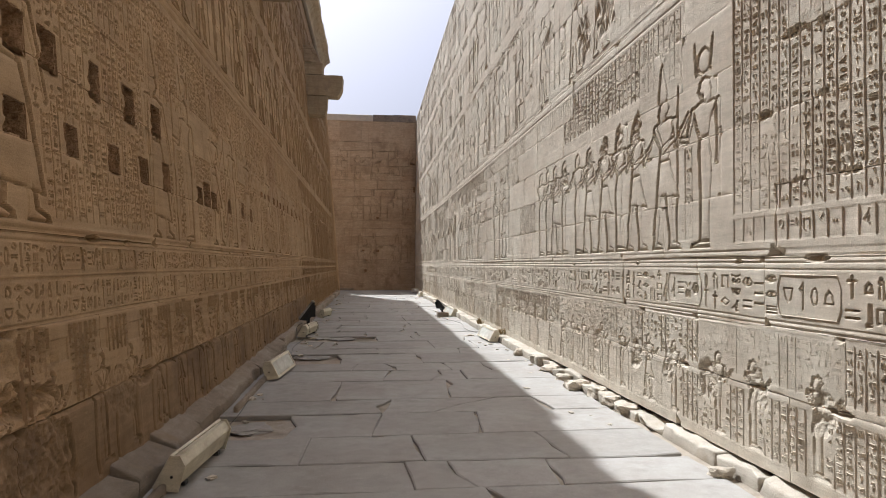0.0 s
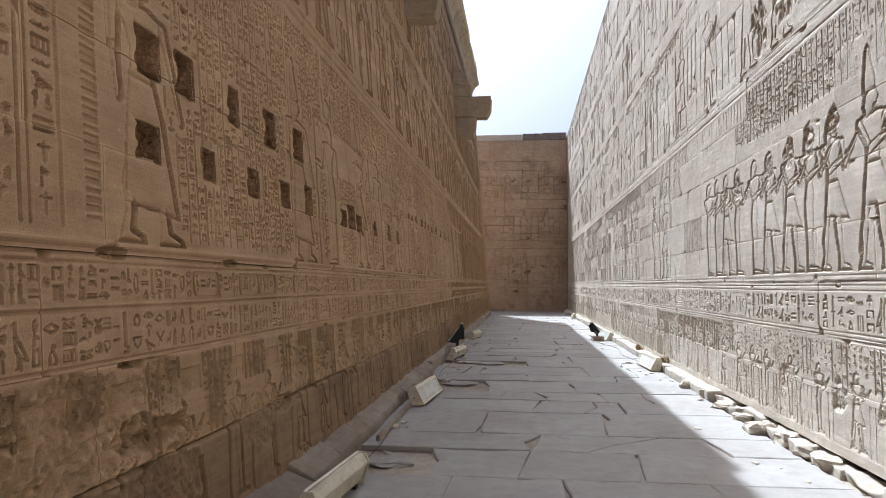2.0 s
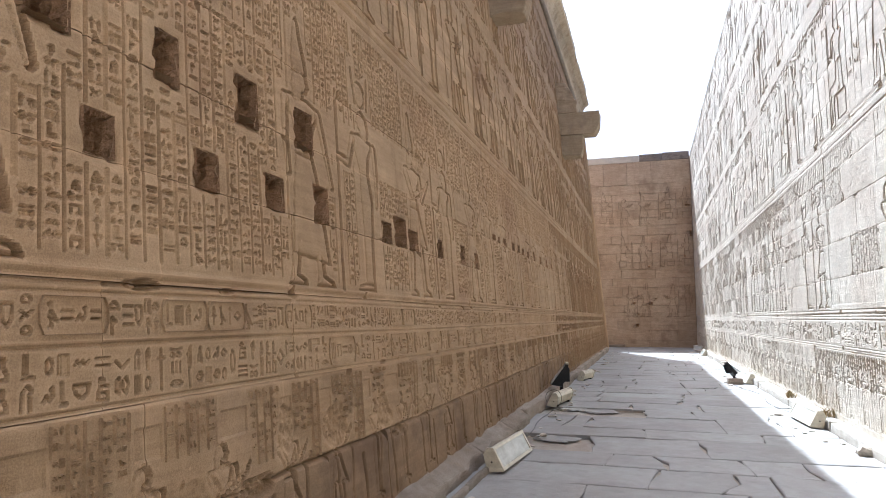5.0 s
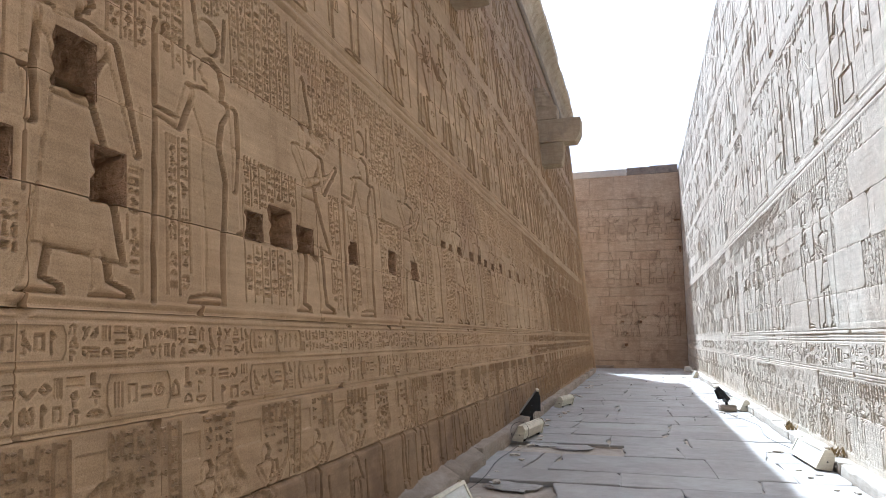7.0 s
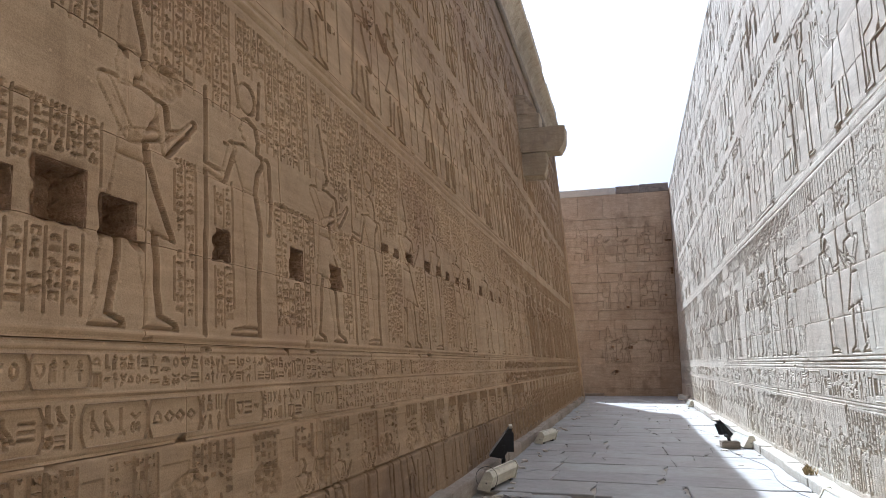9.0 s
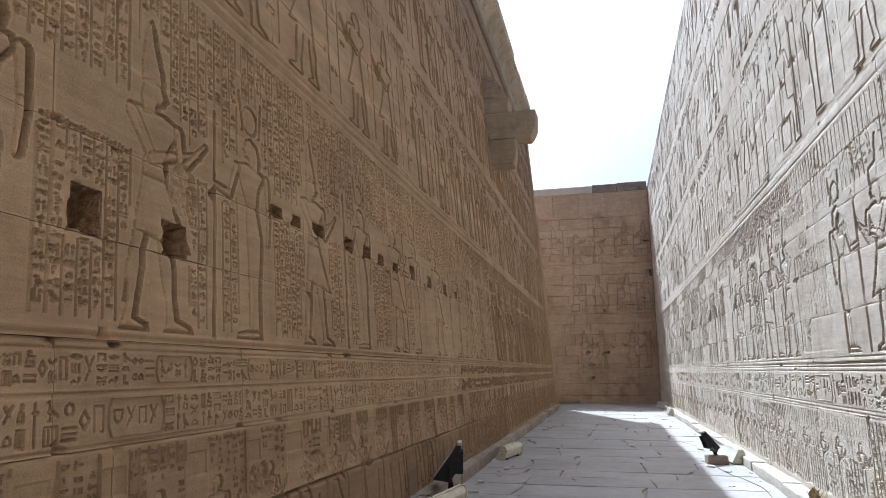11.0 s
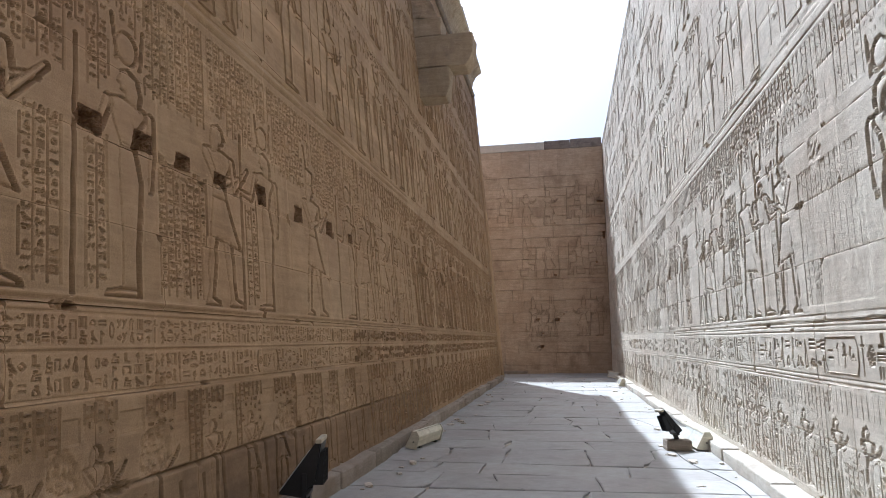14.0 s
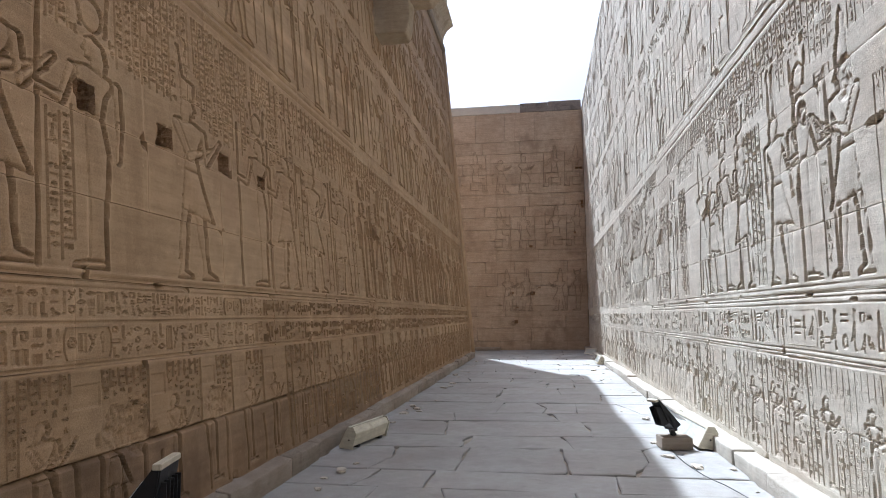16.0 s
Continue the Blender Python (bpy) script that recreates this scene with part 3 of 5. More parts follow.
def build_blocks(rel, rows, courses, place, flip, holes, wall, mat, far_mat, near, gap=0.0022, name="stone_block", skip=None):
    """Each block a carved face with its own edges; those in the near stretch are parts, the rest one part."""
    us, vs, H = rel.us, rel.vs, rel.H
    keep = np.ones((len(us) - 1, len(vs) - 1), dtype=bool)
    for hu, hv, hw, hh in holes:
        keep[np.searchsorted(us, hu):np.searchsorted(us, hu + hw), np.searchsorted(vs, hv):np.searchsorted(vs, hv + hh)] = False
    js = [int(np.abs(vs - v).argmin()) for v in rows]
    js[-1] = len(vs) - 1
    rest_co, rest_f, base = [], [], 0
    r = np.random.default_rng(rel.seed + 5)
    for (j0, j1), cuts, row in zip(zip(js, js[1:]), courses, rows):
        if skip is not None and abs(row - skip) < 0.01:
            continue
        for i0, i1 in zip(cuts, cuts[1:]):
            if i1 <= i0 or j1 <= j0:
                continue
            close = near(us[i0], vs[j0])
            ku, kv = (1, 1) if close else (max(1, int(0.06 / (us[i1] - us[i1 - 1]))), max(1, int(0.05 / (vs[j1] - vs[j1 - 1]))))
            iu, jv = np.unique(np.append(np.arange(i0, i1, ku), i1)), np.unique(np.append(np.arange(j0, j1, kv), j1))
            u, v = us[iu].copy(), vs[jv].copy()
            ga, gb, gc, gd = gap * r.uniform(0.3, 1.6, 4)
            u[0] += ga; u[-1] -= gb; v[0] += gc; v[-1] -= gd
            U, V = np.meshgrid(u, v, indexing="ij")
            h = H[np.ix_(iu, jv)] + r.uniform(-0.003, 0.003)
            edge = np.minimum(np.minimum(U - u[0], u[-1] - U), np.minimum(V - v[0], v[-1] - V))
            h = h - 0.004 * np.exp(-edge / 0.010) * (0.6 + lattice(U, V, 0.11, rel.seed + 8))
            for _ in range(2):
                cu, cv = (u[0], u[-1])[r.integers(2)], (v[0], v[-1])[r.integers(2)]
                if r.random() < 0.7:
                    q = r.uniform(0.02, 0.09)
                    h = h - 0.042 * np.clip(1.2 - np.hypot(U - cu, (V - cv) * r.uniform(1, 2.5)) / q + 0.4 * lattice(U, V, 0.04, rel.seed + 9), 0, 1)
            nu, nv = U.shape
            top = place(U.ravel(), V.ravel(), h.ravel())
            idx = np.arange(nu * nv).reshape(nu, nv)
            q = np.stack((idx[:-1, :-1], idx[1:, :-1], idx[1:, 1:], idx[:-1, 1:]), -1)
            q = q[keep[i0:i1, j0:j1]] if close else q.reshape(-1, 4)
            loop = np.concatenate((idx[:, 0], idx[-1, 1:], idx[-2::-1, -1], idx[0, -2:0:-1]))
            n = len(loop)
            pu, pv, ph = U.ravel()[loop], V.ravel()[loop], h.ravel()[loop]
            side = np.concatenate((place(pu, pv, ph), place(pu, pv, np.full(n, -0.4))))
            k = np.arange(n)
            s0 = nu * nv
            q2 = np.stack((s0 + k, s0 + n + k, s0 + n + (k + 1) % n, s0 + (k + 1) % n), -1)
            co, f = np.concatenate((top, side)), np.concatenate((q, q2))
            if flip:
                f = f[:, ::-1]
            if close:
                me = mesh_of(name, co, f, mat(v[0]))
                child(name, me, wall)
            else:
                rest_co.append(co)
                rest_f.append(f + base)
                base += len(co)
    if rest_co:
        me = mesh_of("upper_masonry", np.concatenate(rest_co), np.concatenate(rest_f), far_mat, True)
        child("upper_masonry", me, wall, "stuff")


def build_holes(rel, holes, place, flip, wall):
    """Square sockets cut into the stone, with chipped, uneven insides."""
    r = np.random.default_rng(3)
    for hu, hv, hw, hh in holes:
        i0, i1 = np.searchsorted(rel.us, (hu, hu + hw))
        j0, j1 = np.searchsorted(rel.vs, (hv, hv + hh))
        u0, u1, v0, v1 = rel.us[i0], rel.us[i1], rel.vs[j0], rel.vs[j1]
        n, m = 7, 5
        loop = [(u0 + (u1 - u0) * k / n, v0) for k in range(n)] + [(u1, v0 + (v1 - v0) * k / n) for k in range(n)]
        loop += [(u1 - (u1 - u0) * k / n, v1) for k in range(n)] + [(u0, v1 - (v1 - v0) * k / n) for k in range(n)]
        loop = np.array(loop)
        c = loop.mean(0)
        deep = r.uniform(0.13, 0.2)
        rows = []
        for k in range(m):
            t = k / (m - 1)
            j = r.uniform(-1, 1, (len(loop), 2)) * (0.012 if k else 0.0)
            p = c + (loop - c) * (1.0 + (0.03 if k == 0 else 0) - 0.22 * t * t) + j
            rows.append(place(p[:, 0], p[:, 1], np.full(len(loop), 0.001 - deep * t)))
        rows.append(place(np.array([c[0]]), np.array([c[1]]), np.array([-deep * 1.1])))
        co = np.concatenate(rows)
        L = len(loop)
        f = [(k * L + q, k * L + (q + 1) % L, (k + 1) * L + (q + 1) % L, (k + 1) * L + q) for k in range(m - 1) for q in range(L)]
        f += [((m - 1) * L + q, (m - 1) * L + (q + 1) % L, m * L) for q in range(L)]
        f = [x[::-1] for x in f] if not flip else f
        child("socket", mesh_of("socket", co, f, M_hole), wall)


# ---- plan ----
LEFT, BATTER = -1.69, 0.085   # foot of the temple wall, and how far it leans back for each metre of height
RIGHT, BACK_Y, NAOS_END = 2.76, 40.5, 35.8
NAOS_TOP, ENCL_TOP = 11.4, 10.6


def on_left(u, v, h):
    return np.stack((LEFT - BATTER * v + h, u, v), -1)


def on_right(u, v, h):
    return np.stack((RIGHT - h, u, v), -1)


def on_back(u, v, h):
    return np.stack((u, BACK_Y - h, v), -1)


def core_block(name, corners, mat):
    """A six-sided mass from its eight corners."""
    return mesh_of(name, corners, [(0, 3, 2, 1), (4, 5, 6, 7), (0, 1, 5, 4), (1, 2, 6, 5), (2, 3, 7, 6), (3, 0, 4, 7)], mat)


# ---- ground ----
g = bmesh.new()
bmesh.ops.create_grid(g, x_segments=1, y_segments=1, size=900, matrix=Matrix.Translation((0, 0, -0.06)))
ground = tagged(part("ground", g, M_dust), "dusty sand bed under and around the paving", "ground", kind="structure")

# ---- temple wall (brown, leaning back) ----
wall_west = tagged(new("wall_west"), "tall brown sandstone temple wall carved with figures and hieroglyphs", "wall", kind="structure")
D = 0.36
x_at = lambda z: LEFT - BATTER * z - D
child("wall_core", core_block("wall_core", [(x_at(0), -14, -0.1), (x_at(0), NAOS_END, -0.1), (-8, NAOS_END, -0.1), (-8, -14, -0.1),
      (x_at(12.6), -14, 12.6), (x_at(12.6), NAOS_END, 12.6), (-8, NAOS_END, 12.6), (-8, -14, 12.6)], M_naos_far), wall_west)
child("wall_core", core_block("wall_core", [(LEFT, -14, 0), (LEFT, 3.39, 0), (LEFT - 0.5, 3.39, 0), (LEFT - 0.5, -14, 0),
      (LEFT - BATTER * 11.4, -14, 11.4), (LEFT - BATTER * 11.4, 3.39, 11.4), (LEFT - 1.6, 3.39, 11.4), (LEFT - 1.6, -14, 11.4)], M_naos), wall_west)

# sockets: along, foot, width, height
SOCKETS = [(4.70, 2.65, 0.21, 0.24), (5.09, 2.65, 0.18, 0.24), (5.73, 2.64, 0.16, 0.25), (6.36, 2.63, 0.19, 0.27), (6.98, 2.64, 0.21, 0.27),
           (4.67, 2.20, 0.20, 0.18), (5.34, 2.20, 0.15, 0.18), (6.0, 2.19, 0.17, 0.19), (6.60, 2.19, 0.19, 0.20), (7.18, 2.19, 0.19, 0.25)]
SOCKETS += [(8.35, 2.19, 0.17, 0.17), (8.62, 2.19, 0.26, 0.26), (8.98, 2.19, 0.21, 0.18), (9.82, 2.2, 0.15, 0.18), (10.69, 2.2, 0.19, 0.22), (11.34, 2.2, 0.2, 0.18)]
SOCKETS_FAR = [(12.57, 2.71, 0.16, 0.08), (12.91, 2.71, 0.13, 0.08), (13.29, 2.71, 0.21, 0.1), (13.99, 2.71, 0.18, 0.12), (14.46, 2.71, 0.18, 0.13), (14.92, 2.71, 0.16, 0.11),
               (15.41, 2.71, 0.17, 0.1), (16.14, 2.71, 0.15, 0.17), (16.96, 2.71, 0.17, 0.15), (17.84, 2.71, 0.16, 0.16), (18.6, 2.73, 0.14, 0.1)]
HOLES = SOCKETS + SOCKETS_FAR

L = Relief(steps((3.4, 14.5, 0.0093), (14.5, 19.0, 0.0125), (19.0, 22.0, 0.02), (22.0, NAOS_END, 0.07)), steps((0.17, 1.205, 0.0129375), (1.205, 1.6985, 0.0617), (1.6985, 3.35, 0.0093), (3.35, 4.2, 0.013), (4.2, NAOS_TOP, 0.08)), 11)
for v, w, d in ((1.215, 0.012, 0.012), (1.455, 0.012, 0.012), (1.475, 0.009, -0.006), (1.655, 0.012, 0.011), (1.685, 0.014, -0.008), (1.715, 0.012, 0.012), (1.745, 0.012, -0.008), (4.0, 0.014, 0.014), (4.05, 0.02, -0.012), (4.1, 0.016, 0.014)):
    L.rule(v, w, d)
for v in (6.25, 8.5):
    for q, d in ((0, 0.02), (0.07, -0.015), (0.14, 0.02)):
        L.rule(v + q, 0.04, d)
# first scenes above the bands: standing figures, one unit about 1.55 m
FIRST = [4.75, 7.08, 8.02, 9.17, 10.2, 11.28, 12.3, 13.3, 14.42, 15.5, 16.3, 17.4, 18.65, 19.3, 20.15, 21.3]
for u, face, kind in zip(FIRST, (1, 1, -1, 1, -1, 1, -1, 1, -1, 1, -1, 1, -1, -1, 1, -1), ("standing", "standing", "goddess", "king", "goddess", "king", "goddess", "king", "goddess", "walker", "goddess", "king_red", "goddess", "god", "king", "god")):
    L.figure(u, 1.765, 1.5, face, kind, 0.056, 0.013, 0.010, 0.006, 1)
# the notched palm rod behind the first figure
for k in range(44):
    s_ = L.span(4.27, 4.37, 1.84 + k * 0.04, 1.865 + k * 0.04)
    L.H[s_] -= 0.012
L.mask[L.span(4.2, 4.42, 1.8, 3.7)] = True
r1 = random.Random(4)
u = 22.3
while u < 35.3:
    L.outline(u, 1.76, 1.52, r1.choice((1, -1)), r1.choice(("king", "god", "goddess", "king_red")), 0.02, 0.022)
    u += r1.uniform(0.9, 1.25)
for base in (4.16, 6.45, 8.72):
    u = 4.0 + base * 0.2
    while u < 35.3:
        L.outline(u, base, 1.5, r1.choice((1, -1)), r1.choice(("king", "god", "goddess", "king_red", "walker")), 0.013, 0.014)
        u += r1.uniform(0.85, 1.5)
# small procession along the foot
u = 4.4
while u < 35.4:
    if u < 20:
        L.figure(u, 0.26, 0.72, 1, r1.choice(("bearer", "walker", "bearer")), 0.03, 0.014, 0.006, 0.008, 1)
    else:
        L.outline(u, 0.26, 0.78, 1, r1.choice(("bearer", "walker", "bearer")), 0.014, 0.014)
    u += r1.uniform(0.5, 0.66)
# the foot course: a level joint and long stems cut below it
L.rule(0.70, 0.013, 0.035, 3.0, 35.4)
rs = random.Random(17)
u = 3.4
while u < 20.8:
    hi_, w_, d_ = rs.choice((0.69, 0.69, 0.62)), rs.uniform(0.010, 0.017), rs.uniform(0.018, 0.05)
    s_ = L.span(u - 0.09, u + 0.09, 0.2, hi_)
    bend_ = 0.03 * lattice(L.U[s_] * 0 + u, L.V[s_], 0.28, int(u * 31))
    L.H[s_] -= d_ * np.exp(-(((L.U[s_] - u - bend_) / w_) ** 2))
    u += rs.uniform(0.13, 0.42)
# eroded patches
L.hack(4.62, 1.19, 0.24, 0.03, 0.10, 401)
L.hack(4.66, 0.86, 0.30, 0.09, 0.10, 402)
L.hack(4.0, 0.72, 0.5, 0.14, 0.07, 403)
L.hack(6.35, 0.68, 0.2, 0.06, 0.06, 404)
L.hack(8.4, 0.66, 0.2, 0.05, 0.05, 405)
for u, v, a, b, d in ((4.65, 1.05, 0.34, 0.16, 0.022), (3.9, 0.95, 0.5, 0.26, 0.035), (4.6, 0.5, 0.8, 0.22, 0.035), (5.9, 0.65, 0.35, 0.2, 0.02), (8.9, 0.75, 0.3, 0.14, 0.02), (9.35, 3.1, 0.14, 0.1, 0.03), (11.5, 2.6, 0.12, 0.14, 0.025),
                      (6.7, 0.95, 0.16, 0.12, 0.03), (7.3, 0.82, 0.18, 0.14, 0.04), (8.1, 0.85, 0.14, 0.16, 0.04), (9.6, 0.88, 0.14, 0.14, 0.035), (10.3, 0.85, 0.16, 0.15, 0.04), (11.0, 0.86, 0.14, 0.12, 0.03), (12.3, 0.88, 0.18, 0.12, 0.04), (13.1, 0.85, 0.2, 0.14, 0.04), (13.9, 0.82, 0.14, 0.14, 0.035), (14.6, 0.86, 0.16, 0.14, 0.035), (16.5, 0.8, 0.22, 0.14, 0.03), (17.6, 0.85, 0.18, 0.12, 0.03)):
    L.hack(u, v, a, b, d, int(u * 10))
for hu, hv, hw, hh in HOLES:
    L.mask[L.span(hu - 0.02, hu + hw + 0.02, hv - 0.02, hv + hh + 0.02)] = True
for hu, hv, hw, hh in HOLES:
    s_ = L.span(hu - 0.08, hu + hw + 0.08, hv - 0.08, hv + hh + 0.08)
    gap_ = np.maximum(np.abs(L.U[s_] - hu - hw / 2) - hw / 2, np.abs(L.V[s_] - hv - hh / 2) - hh / 2)
    L.H[s_] -= 0.03 * np.exp(-np.clip(gap_, 0, None) / 0.014) * np.clip(0.45 + 0.9 * lattice(L.U[s_], L.V[s_], 0.05, 61), 0, 1)
for k, (u, v, a) in enumerate(((5.65, 1.70, 0.13), (6.2, 1.69, 0.09), (4.45, 1.71, 0.1), (9.75, 1.67, 0.05), (11.0, 1.68, 0.06), (13.9, 1.69, 0.08), (16.9, 1.69, 0.07), (8.15, 1.22, 0.06), (12.6, 1.21, 0.07), (15.2, 1.215, 0.09), (7.9, 1.205, 0.06), (5.2, 3.17, 0.05), (9.95, 2.95, 0.06), (6.3, 0.7, 0.09), (12.0, 0.7, 0.07), (10.6, 0.71, 0.06), (14.3, 0.7, 0.08))):
    L.hack(u, v, a, 0.022, 0.07, 300 + k)
# inscriptions
LB = Relief(steps((3.4, 14.5, 0.0068), (14.5, 19.0, 0.011), (19.0, NAOS_END, 0.07)), steps((1.205, 1.6985, 0.0068)), 12)
for v, w, d in ((1.222, 0.007, 0.014), (1.455, 0.008, 0.014), (1.472, 0.007, -0.004), (1.655, 0.008, 0.012), (1.69, 0.007, 0.012)):
    LB.rule(v, w, d)
LB.band(3.42, 35.6, 1.237, 1.44, 0.0056, 0.011, 0.020, 18.5)
LB.band(3.42, 35.6, 1.487, 1.645, 0.0048, 0.010, 0.019, 18.5)
for k, (u, v, a) in enumerate(((5.65, 1.69, 0.13), (6.2, 1.685, 0.09), (4.45, 1.69, 0.1), (9.75, 1.67, 0.05), (11.0, 1.68, 0.06), (13.9, 1.685, 0.08), (16.9, 1.685, 0.07), (8.15, 1.22, 0.06), (12.6, 1.212, 0.07), (15.2, 1.215, 0.09))):
    LB.hack(u, v, a, 0.02, 0.07, 300 + k)
L.columns(3.45, 3.9, 1.8, 3.9, 0.13, 0.08, sunk=0.025)
L.columns(3.95, 4.12, 1.8, 3.9, 0.17, 0.09, sunk=0.030)
L.columns(4.95, 6.85, 1.8, 3.2, 0.1, 0.058, sunk=0.025)
L.columns(4.95, 6.85, 3.22, 3.92, 0.1, 0.065, sunk=0.025)
for a, b in zip(FIRST[1:11], FIRST[2:11]):
    L.columns(a + 0.3, b - 0.2, 1.8, 2.72, 0.088, 0.055, sunk=0.025)
for a in np.arange(6.9, 18.8, 1.06):
    L.columns(a, a + 0.98, 3.02 + 0.14 * math.sin(a * 5), 3.92, 0.088, 0.058, sunk=0.025)
L.columns(19.0, 35.4, 3.3, 3.93, 0.13, 0.1, 0.009, 0.007)
L.columns(19.6, 35.4, 1.8, 3.2, 0.16, 0.11, 0.009, 0.007, 0.5)
a = 3.45
while a < 18.6:
    w_, low_ = r1.uniform(0.22, 0.46), r1.choice((0.95, 0.8, 0.72))
    L.columns(a, a + w_, low_, 1.18, 0.075, 0.052, line=0.008, rise=0.010)
    p_ = a + w_ + r1.uniform(0.16, 0.3)
    s_ = L.span(a + w_ + 0.03, p_ - 0.02, 0.98, 1.11)
    L.H[s_] -= 0.008
    a = p_
L.columns(19.0, 35.4, 0.3, 1.19, 0.13, 0.11, 0.012, 0.010, 0.8)
for base in (4.2, 6.45, 8.72):
    L.columns(5.0, 35.4, base + 1.65, base + 2.0, 0.13, 0.1, 0.008, 0.006)
    L.columns(5.0, 35.4, base + 0.05, base + 1.5, 0.26, 0.15, 0.008, 0.007, 0.2)

LROWS = [0.17, 0.70] + [1.205 + 0.4935 * k for k in range(0, 21)]
LROWS = [v for v in LROWS if v < NAOS_TOP - 0.3] + [NAOS_TOP]
LC = lay_courses(L.us, LROWS, 1.25, HOLES, 2)
for rel in (L, LB):
    co, f = rel.stroke_mesh(on_left, False, 1.35, 0.85)
    child("inscription", mesh_of("inscription", co, f, M_naos_i), wall_west, "stuff")
build_holes(L, HOLES, on_left, False, wall_west)
# below 1.1 m the stone has shade painted into its base colour
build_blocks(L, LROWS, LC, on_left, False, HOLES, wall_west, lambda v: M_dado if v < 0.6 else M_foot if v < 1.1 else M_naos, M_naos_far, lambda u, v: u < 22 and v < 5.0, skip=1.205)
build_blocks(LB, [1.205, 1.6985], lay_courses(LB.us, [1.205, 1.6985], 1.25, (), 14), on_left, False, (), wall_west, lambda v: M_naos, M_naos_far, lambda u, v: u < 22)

# cornice: round moulding and hollow of the top, in lengths; the near lengths are worn and broken
cornice = tagged(new("cornice"), "pale curved stone cornice crowning the brown temple wall", "cornice", kind="structure")
xt = LEFT - BATTER * 11.45


def cornice_length(y0, y1, cut, lip):
    hollow = [(xt - 0.9, 11.5), (xt - 0.02, 11.5), (xt - 0.03, 11.75), (xt + 0.03, 12.05), (xt + 0.17, 12.3), (xt + 0.36, 12.45), (xt + 0.40, 12.47), (xt + 0.40 - cut, 12.75), (xt - 0.9, 12.75)]
    hollow = [(xt + (a - xt) * lip if a > xt else a, b) for a, b in hollow]
    bm = prism(hollow, y1 - y0 - 0.012)
    bmesh.ops.translate(bm, vec=(0, y0, 0), verts=bm.verts[:])
    return bm


def cornice_leaves(y0, y1, lip):
    """Upright leaf ribs that follow the hollow of the cornice."""
    prof = [(-0.01, 11.56), (-0.015, 11.75), (0.045, 12.05), (0.185, 12.29), (0.36, 12.43)]
    co, f = [], []
    y_ = y0 + 0.08
    while y_ < y1 - 0.08:
        for a, b in prof:
            x = xt + a * (lip if a > 0 else 1)
            co += [(x, y_ - 0.035, b), (x + 0.018, y_, b - 0.006), (x, y_ + 0.035, b)]
        i = len(co) - 3 * len(prof)
        for k in range(len(prof) - 1):
            q = i + 3 * k
            f += [(q, q + 1, q + 4, q + 3), (q + 1, q + 2, q + 5, q + 4)]
        y_ += 0.15
    return mesh_of("leaf_carving", co, f, M_cornice)


r2 = random.Random(9)
y = -14.0
while y < NAOS_END - 0.4:
    worn = 10.5 < y < 15.0
    e = min(y + (r2.uniform(0.5, 0.9) if worn else r2.uniform(1.3, 2.2)), NAOS_END + 0.3)
    if e > NAOS_END - 0.7:
        e = NAOS_END + 0.3
    lip = r2.choice((1.0, 0.75, 0.5, 0.3)) if worn else 1.0
    stone = part("cornice_stone", cornice_length(y, e, r2.choice((0, 0, 0.02, 0.05)), lip), M_cornice, cornice)
    if not worn and r2.random() < 0.8:
        child("leaf_carving", cornice_leaves(y, e, lip), stone)
    y = e
run = [(xt + 0.06, q, 11.42 + 0.008 * math.sin(q * 3)) for q in np.linspace(-14, NAOS_END, 80)]
part("round_moulding", tube(run, 0.085, 10), M_kerb, cornice)
part("corner_moulding", tube([(LEFT - BATTER * z + 0.02, NAOS_END + 0.03, z) for z in np.linspace(0.1, 11.4, 12)], 0.1, 10), M_naos, cornice)

# ---- enclosure wall (grey, in the sun) ----
wall_east = tagged(new("wall_east"), "sunlit grey sandstone enclosure wall covered in carved figures and text", "wall", kind="structure")
child("wall_core", core_block("wall_core", [(RIGHT + D, -14, -0.1), (RIGHT + 2.2, -14, -0.1), (RIGHT + 2.2, BACK_Y + 2, -0.1), (RIGHT + D, BACK_Y + 2, -0.1),
      (RIGHT + D, -14, 10.45), (RIGHT + 2.2, -14, 10.45), (RIGHT + 2.2, BACK_Y + 2, 10.45), (RIGHT + D, BACK_Y + 2, 10.45)], M_encl_far), wall_east)
child("wall_core", core_block("wall_core", [(RIGHT, -14, 0), (RIGHT + 0.3, -14, 0), (RIGHT + 0.3, 4.19, 0), (RIGHT, 4.19, 0), (RIGHT, -14, 10.6), (RIGHT + 0.3, -14, 10.6), (RIGHT + 0.3, 4.19, 10.6), (RIGHT, 4.19, 10.6)], M_encl), wall_east)
R = Relief(steps((4.2, 11.0, 0.0145), (11.0, 21.0, 0.02), (21.0, BACK_Y, 0.07)), steps((0.1, 1.12, 0.01457), (1.12, 1.62, 0.014706), (1.62, 3.4, 0.01459), (3.4, 4.2, 0.02), (4.2, ENCL_TOP, 0.07)), 23)
for v, w, d in ((1.10, 0.009, 0.009), (1.17, 0.009, 0.008), (1.53, 0.009, 0.008), (1.57, 0.012, -0.002), (1.61, 0.009, 0.010), (1.66, 0.009, 0.008), (3.98, 0.012, 0.010), (4.09, 0.012, 0.010), (4.15, 0.012, 0.008)):
    R.rule(v, w, d)
for v in (6.2, 8.4):
    for q, d in ((0, 0.012), (0.14, 0.012)):
        R.rule(v + q, 0.05, d)
